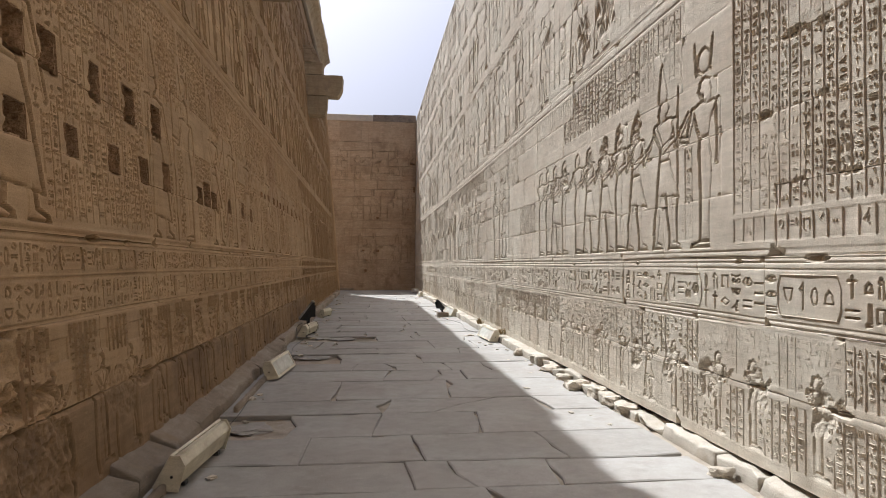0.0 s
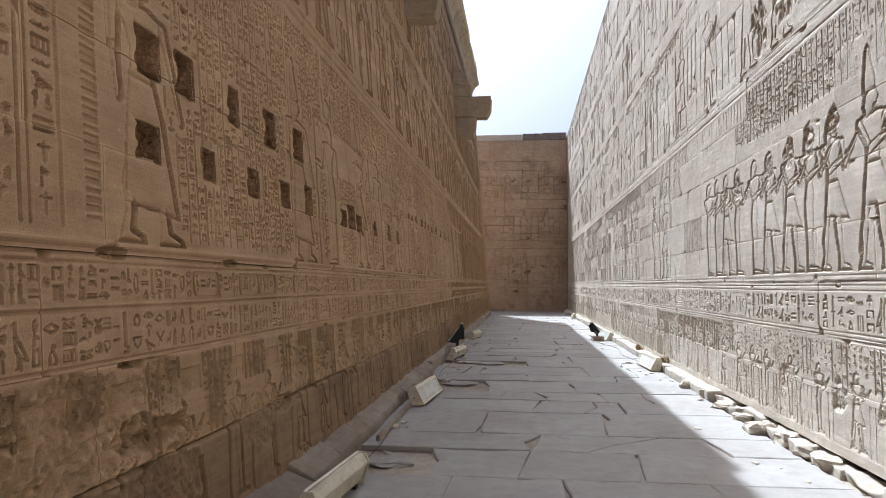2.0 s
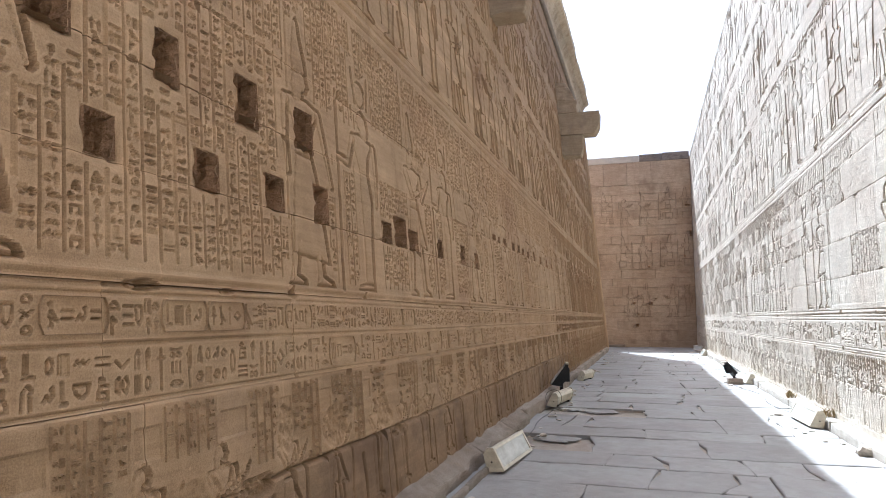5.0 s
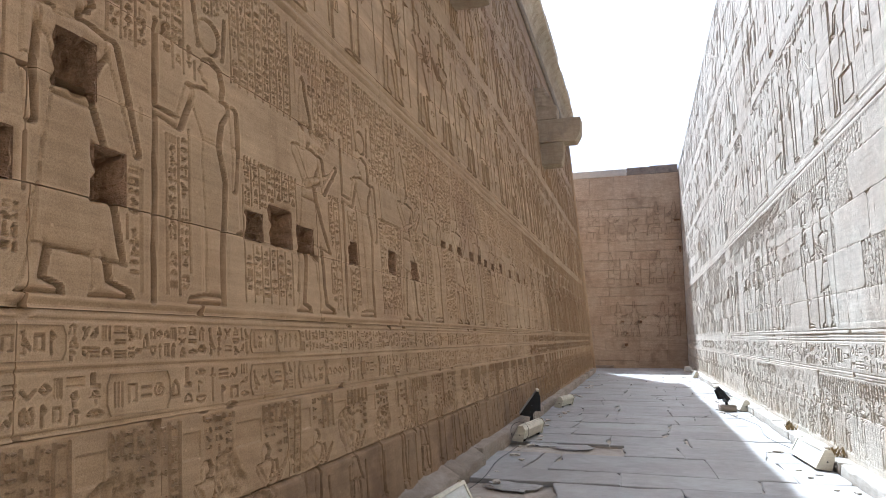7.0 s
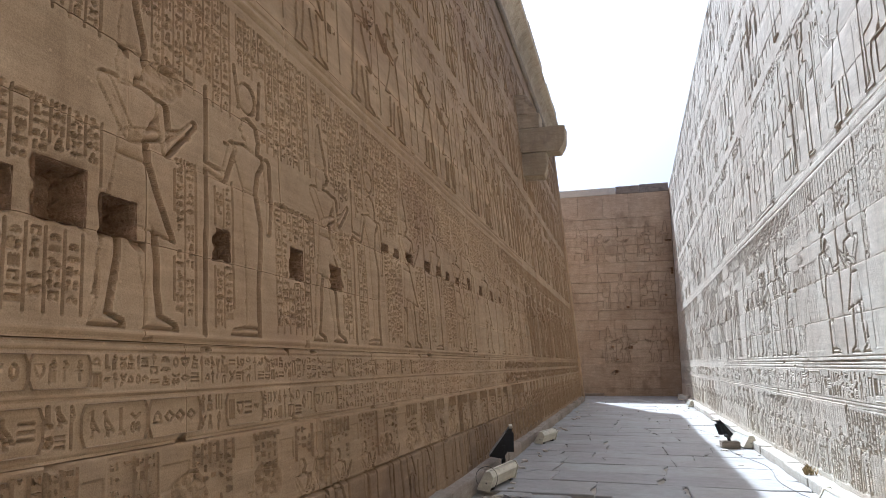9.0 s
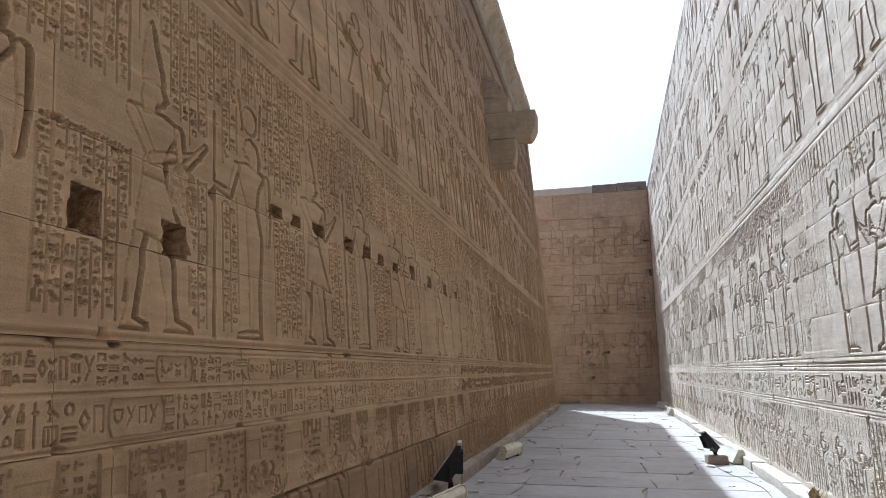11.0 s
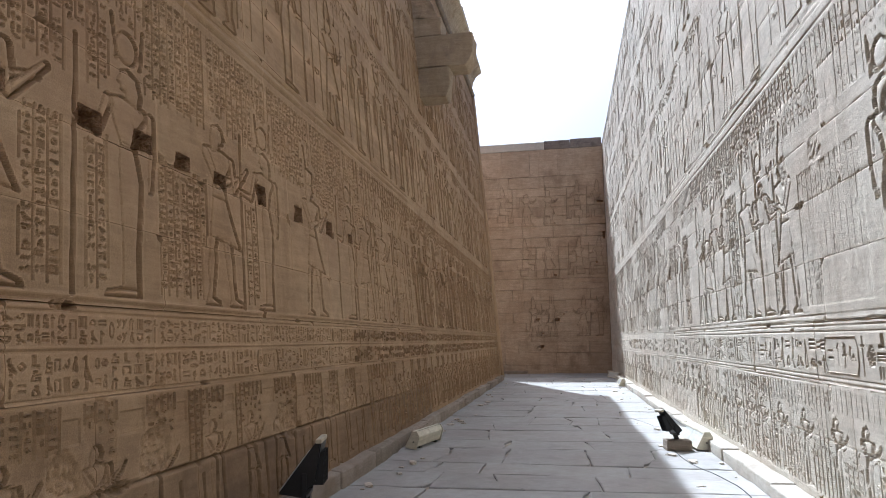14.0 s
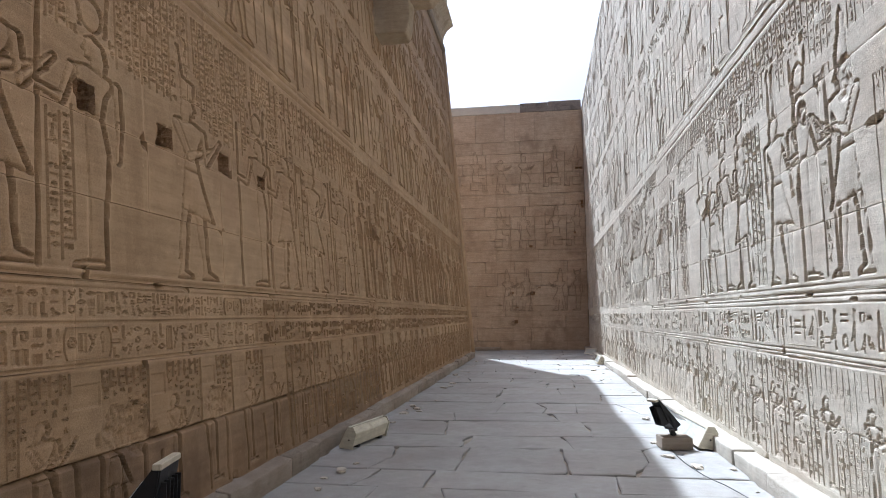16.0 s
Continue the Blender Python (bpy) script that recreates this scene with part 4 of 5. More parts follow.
for u, face, kind in ((6.35, 1, "goddess"), (7.08, -1, "king"), (7.75, -1, "walker"), (8.2, -1, "bearer"), (8.65, -1, "walker"), (9.2, -1, "walker"), (9.65, -1, "bearer"), (10.25, -1, "bearer"), (10.7, -1, "walker"), (11.1, -1, "bearer"), (11.5, -1, "bearer"),
                      (14.4, 1, "king_red"), (15.35, -1, "goddess"), (17.35, 1, "king"), (18.05, -1, "goddess"), (18.6, -1, "god"), (19.55, 1, "king_red"), (20.15, -1, "goddess"), (20.7, -1, "walker")):
    R.figure(u, 1.71, 1.5 if kind not in ("bearer", "walker") else 1.4, face, kind, 0.042, 0.014, 0.010, 0.004, 1)
u = 21.1
while u < 40:
    R.outline(u, 1.69, 1.5, r1.choice((1, -1)), r1.choice(("king", "god", "goddess", "king_red")), 0.017, 0.019)
    u += r1.uniform(0.8, 1.9)
for base in (4.2, 6.4, 8.6):
    u = 4.6 + base * 0.3
    while u < 40:
        R.outline(u, base, 1.5, r1.choice((1, -1)), r1.choice(("king", "god", "goddess", "seated", "walker")), 0.015, 0.018)
        u += r1.uniform(0.8, 1.9)
u = 4.3
while u < 40:
    if u < 20:
        R.figure(u, 0.22, 0.66, -1, r1.choice(("bearer", "walker", "bearer")), 0.018, 0.012, 0.006, 0.003)
    else:
        R.outline(u, 0.22, 0.66, -1, r1.choice(("bearer", "walker", "bearer")), 0.014, 0.015)
    u += r1.uniform(0.42, 0.8)
for u, v, a, b, d in ((7.75, 3.0, 0.14, 0.16, 0.035), (8.2, 2.95, 0.12, 0.16, 0.03), (8.65, 2.95, 0.13, 0.18, 0.035), (9.2, 2.9, 0.12, 0.15, 0.03), (10.25, 2.85, 0.12, 0.16, 0.03), (10.7, 2.8, 0.1, 0.12, 0.03), (4.6, 2.2, 0.2, 0.12, 0.008),
                      (5.6, 0.62, 0.13, 0.2, 0.025), (6.3, 0.62, 0.12, 0.16, 0.025), (7.0, 0.65, 0.12, 0.18, 0.025), (7.7, 0.65, 0.14, 0.16, 0.025), (8.9, 0.65, 0.2, 0.14, 0.025), (4.9, 0.65, 0.12, 0.16, 0.025), (8.6, 4.7, 0.3, 0.4, 0.04), (9.4, 4.6, 0.25, 0.3, 0.04), (18.0, 3.0, 0.1, 0.12, 0.02),
                      (17.3, 3.0, 0.1, 0.12, 0.02), (19.6, 2.9, 0.12, 0.16, 0.015), (16.5, 3.0, 0.14, 0.12, 0.015), (15.3, 2.95, 0.1, 0.12, 0.02)):
    R.hack(u, v, a, b, d, int(u * 10) + 3)
for k, (u, v, a) in enumerate(((5.85, 1.58, 0.07), (7.7, 1.58, 0.05), (5.0, 1.6, 0.1), (5.9, 1.35, 0.02), (9.8, 1.56, 0.05), (18.1, 1.6, 0.1), (17.4, 1.55, 0.07), (20.2, 1.45, 0.06), (5.6, 0.67, 0.1), (6.7, 0.67, 0.09), (8.1, 0.67, 0.1), (9.6, 0.67, 0.08), (4.8, 0.67, 0.1), (5.2, 3.12, 0.12), (4.7, 2.12, 0.1), (5.5, 2.63, 0.08), (7.4, 2.62, 0.06), (17.0, 2.62, 0.1), (18.3, 2.63, 0.1), (19.3, 2.12, 0.08))):
    R.hack(u, v, a, 0.026, 0.05, 500 + k)
RB = Relief(steps((4.2, 11.0, 0.0085), (11.0, 21.0, 0.013), (21.0, BACK_Y, 0.07)), steps((1.12, 1.62, 0.0085)), 24)
for v, w, d in ((1.135, 0.006, 0.010), (1.17, 0.007, 0.009), (1.53, 0.007, 0.009), (1.575, 0.007, 0.010), (1.605, 0.006, 0.009)):
    RB.rule(v, w, d)
RB.band(4.25, 40.2, 1.195, 1.51, 0.0085, 0.012, 0.020, 20.5)
for k, (u, v, a) in enumerate(((5.85, 1.58, 0.07), (7.7, 1.58, 0.05), (5.0, 1.6, 0.1), (5.9, 1.35, 0.02), (9.8, 1.56, 0.05), (18.1, 1.6, 0.1), (17.4, 1.55, 0.07), (20.2, 1.45, 0.06))):
    RB.hack(u, v, a, 0.022, 0.05, 500 + k)
R.columns(4.25, 5.9, 1.95, 3.93, 0.112, 0.066, 0.009, 0.013)
R.columns(4.25, 5.9, 1.73, 1.91, 0.13, 0.15, 0.009, 0.012)
R.columns(6.55, 6.8, 1.78, 2.6, 0.1, 0.06, 0.009, 0.011)
R.columns(6.75, 11.75, 3.3, 3.93, 0.11, 0.07, 0.009, 0.006)
R.columns(11.85, 14.0, 1.75, 3.93, 0.1, 0.065, 0.008, 0.004, 0.85)
R.columns(14.0, 16.0, 3.25, 3.93, 0.11, 0.08, 0.010, 0.010)
R.columns(15.75, 16.95, 1.75, 2.9, 0.1, 0.07, 0.008, 0.004, 0.85)
R.columns(16.0, 24.8, 3.3, 3.93, 0.1, 0.065, 0.008, 0.005)
for a, b in ((17.5, 17.75), (18.95, 19.4), (20.0, 20.2), (22.0, 22.4)):
    R.columns(a, b, 1.72, 3.2, 0.11, 0.08, 0.010, 0.010)
R.columns(23.1, 24.8, 1.72, 3.2, 0.12, 0.09, 0.010, 0.008)
R.columns(24.9, 40.3, 1.72, 3.93, 0.14, 0.11, 0.010, 0.010, 0.6)
R.columns(4.25, 11.0, 0.72, 1.08, 0.085, 0.06, 0.009, 0.011)
R.columns(4.25, 11.0, 0.2, 0.62, 0.085, 0.06, 0.009, 0.011)
R.columns(11.0, 19.0, 0.2, 1.08, 0.085, 0.06, 0.009, 0.010)
R.columns(19.0, 40.2, 0.2, 1.08, 0.13, 0.12, 0.014, 0.011, 0.8)
for base in (4.25, 6.4, 8.6):
    R.columns(4.0, 40.2, base + 1.6, base + 1.95, 0.13, 0.1, 0.010, 0.010)
    R.columns(4.0, 40.2, base + 0.02, base + 1.5, 0.26, 0.18, 0.010, 0.008, 0.33)
RROWS = [0.1, 0.67] + [1.12 + 0.5 * k for k in range(0, 19)]
RROWS = [v for v in RROWS if v < ENCL_TOP - 0.3] + [ENCL_TOP]
RC = lay_courses(R.us, RROWS, 1.35, (), 5)
for rel in (R, RB):
    co, f = rel.stroke_mesh(on_right, True, 0.42, 0.8)
    child("inscription", mesh_of("inscription", co, f, M_encl_i), wall_east, "stuff")
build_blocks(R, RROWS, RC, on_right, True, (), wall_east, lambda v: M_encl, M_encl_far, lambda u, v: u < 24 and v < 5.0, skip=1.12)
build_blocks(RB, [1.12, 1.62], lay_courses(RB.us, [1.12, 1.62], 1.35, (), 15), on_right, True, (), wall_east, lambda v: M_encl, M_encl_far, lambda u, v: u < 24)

# ---- far wall across the end ----
wall_north = tagged(new("wall_north"), "shaded sandstone end wall with faint carved figures and soot-dark top", "wall", kind="structure")
child("wall_core", core_block("wall_core", [(-12, BACK_Y + D, -0.1), (RIGHT + 0.2, BACK_Y + D, -0.1), (RIGHT + 0.2, BACK_Y + 2.2, -0.1), (-12, BACK_Y + 2.2, -0.1),
      (-12, BACK_Y + D, 10.6), (RIGHT + 0.2, BACK_Y + D, 10.6), (RIGHT + 0.2, BACK_Y + 2.2, 10.6), (-12, BACK_Y + 2.2, 10.6)], M_core), wall_north)
N = Relief(steps((-4.2, RIGHT - 0.01, 0.05)), steps((-0.04, 10.35, 0.05)), 41)
for u, v, face, kind in ((-0.6, 1.65, 1, "king"), (0.2, 1.65, -1, "god"), (1.6, 1.65, -1, "king"), (2.35, 1.65, -1, "goddess"), (-0.9, 4.35, 1, "seated"), (0.15, 4.3, 1, "god"), (1.5, 4.4, -1, "seated"), (2.4, 4.4, -1, "seated"),
                         (-1.9, 6.9, 1, "seated"), (-0.8, 6.8, 1, "walker"), (0.2, 6.8, 1, "king_red"), (1.5, 7.0, -1, "seated"), (2.4, 7.0, -1, "seated")):
    N.outline(u, v, 1.5, face, kind, 0.026, 0.026)
for v in (1.2, 1.55, 4.05, 4.2, 6.55, 6.7):
    N.rule(v, 0.03, 0.012)
for u, v in ((-0.5, 2.35), (0.3, 2.3), (0.6, 2.6), (-0.4, 1.1), (-0.3, 1.8), (2.5, 7.9), (2.55, 6.3)):
    N.hack(u, v, 0.1, 0.08, 0.08, int(v * 100))
N_HOLES = [(-0.55, 2.35, 0.15, 0.1), (0.3, 2.3, 0.2, 0.15), (-0.4, 1.1, 0.15, 0.15), (0.65, 2.6, 0.1, 0.05), (2.35, 7.7, 0.3, 0.1), (2.55, 6.0, 0.1, 0.35), (0.3, 4.35, 0.15, 0.1), (2.2, 4.9, 0.1, 0.1), (-0.3, 1.75, 0.1, 0.05)]
NR = random.Random(6)
NROWS = [-0.04]
while NROWS[-1] < 9.5:
    NROWS.append(NROWS[-1] + NR.choice((0.42, 0.46, 0.5, 0.54)))
NROWS = NROWS[:-1] + [10.35]
co, f = N.stroke_mesh(on_back, False)
child("carving", mesh_of("carving", co, f, M_back_i), wall_north, "stuff")
build_holes(N, N_HOLES, on_back, False, wall_north)
build_blocks(N, NROWS, lay_courses(N.us, NROWS, 1.7, N_HOLES, 8), on_back, False, N_HOLES, wall_north, lambda v: M_back, M_back, lambda u, v: True, 0.0065)
N_top = ((-4.2, 0.1, 10.35, 10.74, M_encl), (0.1, 1.3, 10.35, 10.77, M_top), (1.3, RIGHT - 0.02, 10.35, 10.8, M_top))
for k, (a, b, z0, z1, m) in enumerate(N_top):
    bm = box(a, b - 0.01, BACK_Y - 0.0, BACK_Y + 0.6, z0 + 0.006, z1, 0.02)
    part("coping_stone", bm, m, wall_north)

# close the place behind the viewer (unseen wall, added to limit sky light) and down the side passage
wall_south = tagged(part("wall_south", box(LEFT - 3, RIGHT + 2.2, -14.6, -14.0, -0.1, 10.5), M_encl), "plain unseen sandstone wall added behind the viewer, shutting out low sky", "wall", kind="structure")
wall_far = tagged(part("wall_far", box(-14, -12, NAOS_END - 2, BACK_Y + 2.2, -0.1, 10.5), M_encl), "plain sandstone wall at the end of the side passage", "wall", kind="structure")

# ---- paving ----
paving = tagged(new("pavement"), "worn grey sandstone flagstones with open dark joints and chipped edges", "pavement", kind="structure")
PX0, PX1 = -1.62, 2.57


def slab(poly, z, seed, tilt):
    """A flagstone: wavering outline, worn rim and slight tilt."""
    r = random.Random(seed)
    pts = []
    for (ax, ay), (bx, by) in zip(poly, poly[1:] + poly[:1]):
        n = max(2, int(math.hypot(bx - ax, by - ay) / 0.14))
        for k in range(n):
            t = k / n
            w = 0.0 if k == 0 else 1.0
            x, y_ = ax + (bx - ax) * t, ay + (by - ay) * t
            d = 0.022 * noise.noise(Vector((x * 2.3, y_ * 2.3, seed * 0.37))) + 0.011 * noise.noise(Vector((x * 9, y_ * 9, seed * 0.37)))
            nx, ny = (by - ay), -(bx - ax)
            ln = math.hypot(nx, ny)
            pts.append((x + nx / ln * d * w, y_ + ny / ln * d * w))
    for _ in range(r.choice((1, 2, 3))):
        c, deep = r.randrange(len(pts)), r.choice((0.06, 0.1, 0.13))
        cx, cy = np.mean([p[0] for p in pts]), np.mean([p[1] for p in pts])
        for k in range(-1, 2):
            i = (c + k) % len(pts)
            f_ = deep * (1 - abs(k) / 2) * r.uniform(0.4, 1)
            pts[i] = (pts[i][0] + (cx - pts[i][0]) * f_, pts[i][1] + (cy - pts[i][1]) * f_)
    cx, cy = np.mean([p[0] for p in pts]), np.mean([p[1] for p in pts])
    tx, ty = tilt
    hz = lambda x, y_: z + tx * (x - cx) + ty * (y_ - cy)
    n = len(pts)
    co = [(x, y_, -0.055) for x, y_ in pts] + [(x, y_, hz(x, y_) - 0.008) for x, y_ in pts]
    inner = []
    for x, y_ in pts:
        ln = math.hypot(x - cx, y_ - cy)
        s = max(0.0, 1 - 0.014 / ln)
        inner.append((cx + (x - cx) * s, cy + (y_ - cy) * s))
    co += [(x, y_, hz(x, y_)) for x, y_ in inner]
    f = [(k, (k + 1) % n, n + (k + 1) % n, n + k) for k in range(n)] + [(n + k, n + (k + 1) % n, 2 * n + (k + 1) % n, 2 * n + k) for k in range(n)] + [tuple(range(2 * n, 3 * n))]
    return mesh_of("flagstone", co, f, M_pave)


pr = random.Random(21)
y, cuts = -13.9, []
while y < 40.2:
    cuts.append(y)
    y += pr.uniform(0.6, 1.2)
cuts.append(40.45)
lean = [pr.uniform(-0.035, 0.035) for _ in cuts]
edge_y = lambda k, x: cuts[k] + lean[k] * (x - 0.5)
PITS = ((7.6, -0.85), (12.4, -0.55), (15.0, 0.05))  # where slabs are gone along the gutter: along, and how far in
joints = tagged(new("joint_sand"), "packed sand and grit filling the paving joints", "sand", kind="structure")
for k in range(len(cuts) - 1):
    x = PX0
    xs = [x]
    while x < PX1 - 0.5:
        x += pr.uniform(0.8, 1.9)
        if PX1 - x < 0.45:
            x = PX1
        xs.append(min(x, PX1))
    if xs[-1] < PX1:
        xs.append(PX1)
    pit = [xr for yc, xr in PITS if cuts[k] <= yc < cuts[k + 1]]
    part("fill", box((pit[0] + 0.03) if pit else PX0 + 0.01, 2.8, cuts[k] + (0.04 if pit else 0), cuts[k + 1] - (0.04 if pit else 0), -0.058, -0.034), M_dust, joints)
    slip = [0.0] + [pr.uniform(-0.06, 0.06) for _ in xs[1:-1]] + [0.0]
    for a in range(len(xs) - 1):
        g2 = pr.choice((0.0008, 0.0012, 0.002, 0.003, 0.006))
        yc = (cuts[k] + cuts[k + 1]) / 2
        drop = pr.uniform(-0.008, 0.003)
        poly = [(xs[a] + g2 - slip[a], edge_y(k, xs[a]) + g2), (xs[a + 1] - g2 - slip[a + 1], edge_y(k, xs[a + 1]) + g2), (xs[a + 1] - g2 + slip[a + 1], edge_y(k + 1, xs[a + 1]) - g2), (xs[a] + g2 + slip[a], edge_y(k + 1, xs[a]) - g2)]
        if pit and xs[a + 1] < pit[0] + 0.35:
            continue
        if pit and xs[a] < pit[0]:
            poly[0], poly[3] = (pit[0] + pr.uniform(-0.1, 0.1), poly[0][1]), (pit[0] + pr.uniform(-0.1, 0.1), poly[3][1])
            mid_y = (poly[0][1] + poly[3][1]) / 2
            poly.append((pit[0] + pr.uniform(0.0, 0.14), mid_y))
        tilt = (pr.uniform(-0.006, 0.006), pr.uniform(-0.008, 0.008))
        pieces = [poly]
        if not pit and pr.random() < 0.3 and xs[a + 1] - xs[a] > 0.7:
            p, q = pr.uniform(0.25, 0.75), pr.uniform(0.2, 0.8)
            lo = lambda t: tuple(poly[0][i] + (poly[1][i] - poly[0][i]) * t for i in (0, 1))
            hi = lambda t: tuple(poly[3][i] + (poly[2][i] - poly[3][i]) * t for i in (0, 1))
            mx, my = (lo(p)[0] + hi(q)[0]) / 2 + pr.uniform(-0.12, 0.12), (lo(p)[1] + hi(q)[1]) / 2
            c = pr.uniform(0.002, 0.005)
            off = lambda pt, s: (pt[0] + s * c, pt[1])
            pieces = [[poly[0], off(lo(p), -1), off((mx, my), -1), off(hi(q), -1), poly[3]], [off(lo(p), 1), poly[1], poly[2], off(hi(q), 1), off((mx, my), 1)]]
        for n_, piece in enumerate(pieces):
            child("flagstone", slab(piece, drop - 0.004 * n_, k * 17 + a, tilt), paving)
# side passage paving
for k in range(5):
    for a in range(6):
        child("flagstone", slab([(-11.9 + a * 1.75, 36.0 + k * 0.9), (-10.17 + a * 1.75, 36.0 + k * 0.9), (-10.17 + a * 1.75, 36.88 + k * 0.9), (-11.9 + a * 1.75, 36.88 + k * 0.9)], -0.005, 900 + k * 9 + a, (0, 0)), paving)

for k, (x, y, a, b, rz) in enumerate(((-1.2, 7.55, 0.4, 0.3, 20), (-1.0, 12.2, 0.5, 0.34, -15), (-0.6, 14.9, 0.5, 0.3, 8), (-1.1, 15.1, 0.36, 0.3, 40))):
    ob = part("broken_slab", rough_stone(a, b, 0.045, 80 + k, 3, 0.25), M_pave)
    ob.matrix_world = pose(x, y, -0.058, 0, 0, rz)
    tagged(ob, "broken paving fragment lying in a sunken gap", "stone", "broken paving fragments")

# ---- kerbs along the feet of both walls ----
kerb_west = tagged(new("kerb_west"), "worn low stone plinth along the foot of the brown wall", "kerb", kind="structure")


def kerb_stone(name, x0, x1, y0, y1, h, seed, worn, parent, fall=0.0):
    bm = bmesh.new()
    bmesh.ops.create_cube(bm, size=1.0, matrix=Matrix.LocRotScale(((x0 + x1) / 2, (y0 + y1) / 2, h / 2 - 0.03), None, (x1 - x0, y1 - y0, h + 0.06)))
    n = max(2, int((y1 - y0) / 0.16))
    bmesh.ops.subdivide_edges(bm, edges=[e for e in bm.edges if abs(e.verts[0].co.y - e.verts[1].co.y) > 0.1], cuts=n)
    bmesh.ops.bevel(bm, geom=[e for e in bm.edges if e.calc_length() > 0.02], offset=0.018 + worn * 0.02, segments=2, affect="EDGES", profile=0.6, clamp_overlap=True)
    for v in bm.verts:
        if v.co.z > 0:
            o = noise.noise_vector(v.co * 3.1 + Vector((seed, 0, 0))) * worn + noise.noise_vector(v.co * 9 + Vector((seed, 3, 0))) * worn * 0.4
            v.co += Vector((o.x, o.y * 0.3, o.z - worn * 0.2))
            if fall:
                v.co.z -= fall * (v.co.x - x0) / (x1 - x0)
    for f in bm.faces:
        f.smooth = True
    return part(name, bm, M_kerb if x0 < 0 else M_kerb_pale, parent)


kr = random.Random(12)
y = -3.0
while y < NAOS_END:
    e = min(y + kr.uniform(0.7, 1.7), NAOS_END)
    kerb_stone("kerb_stone", -1.78, (-1.53 if y < 13 else -1.585) + kr.uniform(-0.015, 0.015), y + 0.006, e - 0.006, (0.25 if y < 13 else 0.2) + kr.uniform(-0.015, 0.015), y, 0.05 if y < 13 else 0.012, kerb_west, 0.12 if y < 13 else 0.03)
    y = e
for y0, y1 in ((5.2, 6.35), (6.37, 7.3), (8.1, 9.2), (9.22, 10.1)):
    kerb_stone("edging_strip", -1.435, -1.385, y0, y1, 0.06, y0 * 3, 0.012, kerb_west)
kerb_east = tagged(new("kerb_east"), "pale stone kerb along the foot of the sunlit wall", "kerb", kind="structure")
y = 11.0
while y < 40.3:
    e = min(y + kr.uniform(0.8, 1.6), 40.3)
    kerb_stone("kerb_stone", 2.55 + kr.uniform(-0.02, 0.02), 2.83, y + 0.004, e - 0.004, 0.135 + kr.uniform(-0.015, 0.015), y, 0.03 if y < 16 else 0.014, kerb_east)
    y = e
# broken footing stones where the kerb has gone
y = 0.0
while y < 11.0:
    e = y + kr.uniform(0.3, 0.95)
    kerb_stone("footing_stone", 2.66 + kr.uniform(-0.07, 0.05), 2.84, y + 0.01, e, 0.075 + kr.uniform(-0.04, 0.03), y, 0.07, kerb_east)
    y = e

# ---- loose stones ----
rk = random.Random(31)
rocks = [(2.56, 9.05, 0.38, 0.28, 0.18), (2.66, 8.6, 0.28, 0.24, 0.17), (2.66, 8.15, 0.24, 0.24, 0.16), (2.68, 7.75, 0.22, 0.26, 0.14), (2.6, 9.7, 0.25, 0.3, 0.13), (2.6, 10.4, 0.26, 0.3, 0.14), (2.58, 12.0, 0.26, 0.36, 0.2), (2.56, 5.75, 0.14, 0.2, 0.1), (2.62, 11.2, 0.2, 0.3, 0.17), (2.5, 4.9, 0.12, 0.16, 0.08)]
for k, (x, y, a, b, c) in enumerate(rocks):
    ob = part("broken_stone", rough_stone(a * 0.78, b * 0.8, c * 0.75, k + 1), M_rock)
    ob.matrix_world = pose(x, y, -0.02, 0, 0, rk.uniform(0, 360))
    tagged(ob, "pale broken sandstone lump lying at the wall's foot", "stone", "broken stones by the kerb")
for k in range(120):
    left = rk.random() < 0.6
    x = rk.uniform(-1.42, -1.1) if left else rk.uniform(1.9, 2.5)
    y = rk.uniform(4, 35)
    s = rk.choice((0.02, 0.03, 0.04, 0.05, 0.08))
    ob = part("stone_chip", rough_stone(s * 1.6, s, s * 0.4, 50 + k, 1, 0.3), M_rock)
    ob.matrix_world = pose(x, y, -0.005, 0, 0, rk.uniform(0, 360))
    tagged(ob, "small flat stone chip lying on the paving", "stone", "stone chips on the paving")


low = part("low_stone", box(-2.6, -0.95, 39.9, 40.3, 0.0, 0.13, 0.02, 2), M_kerb)
tagged(low, "low pale stone slab lying along the end wall's foot", "stone slab")


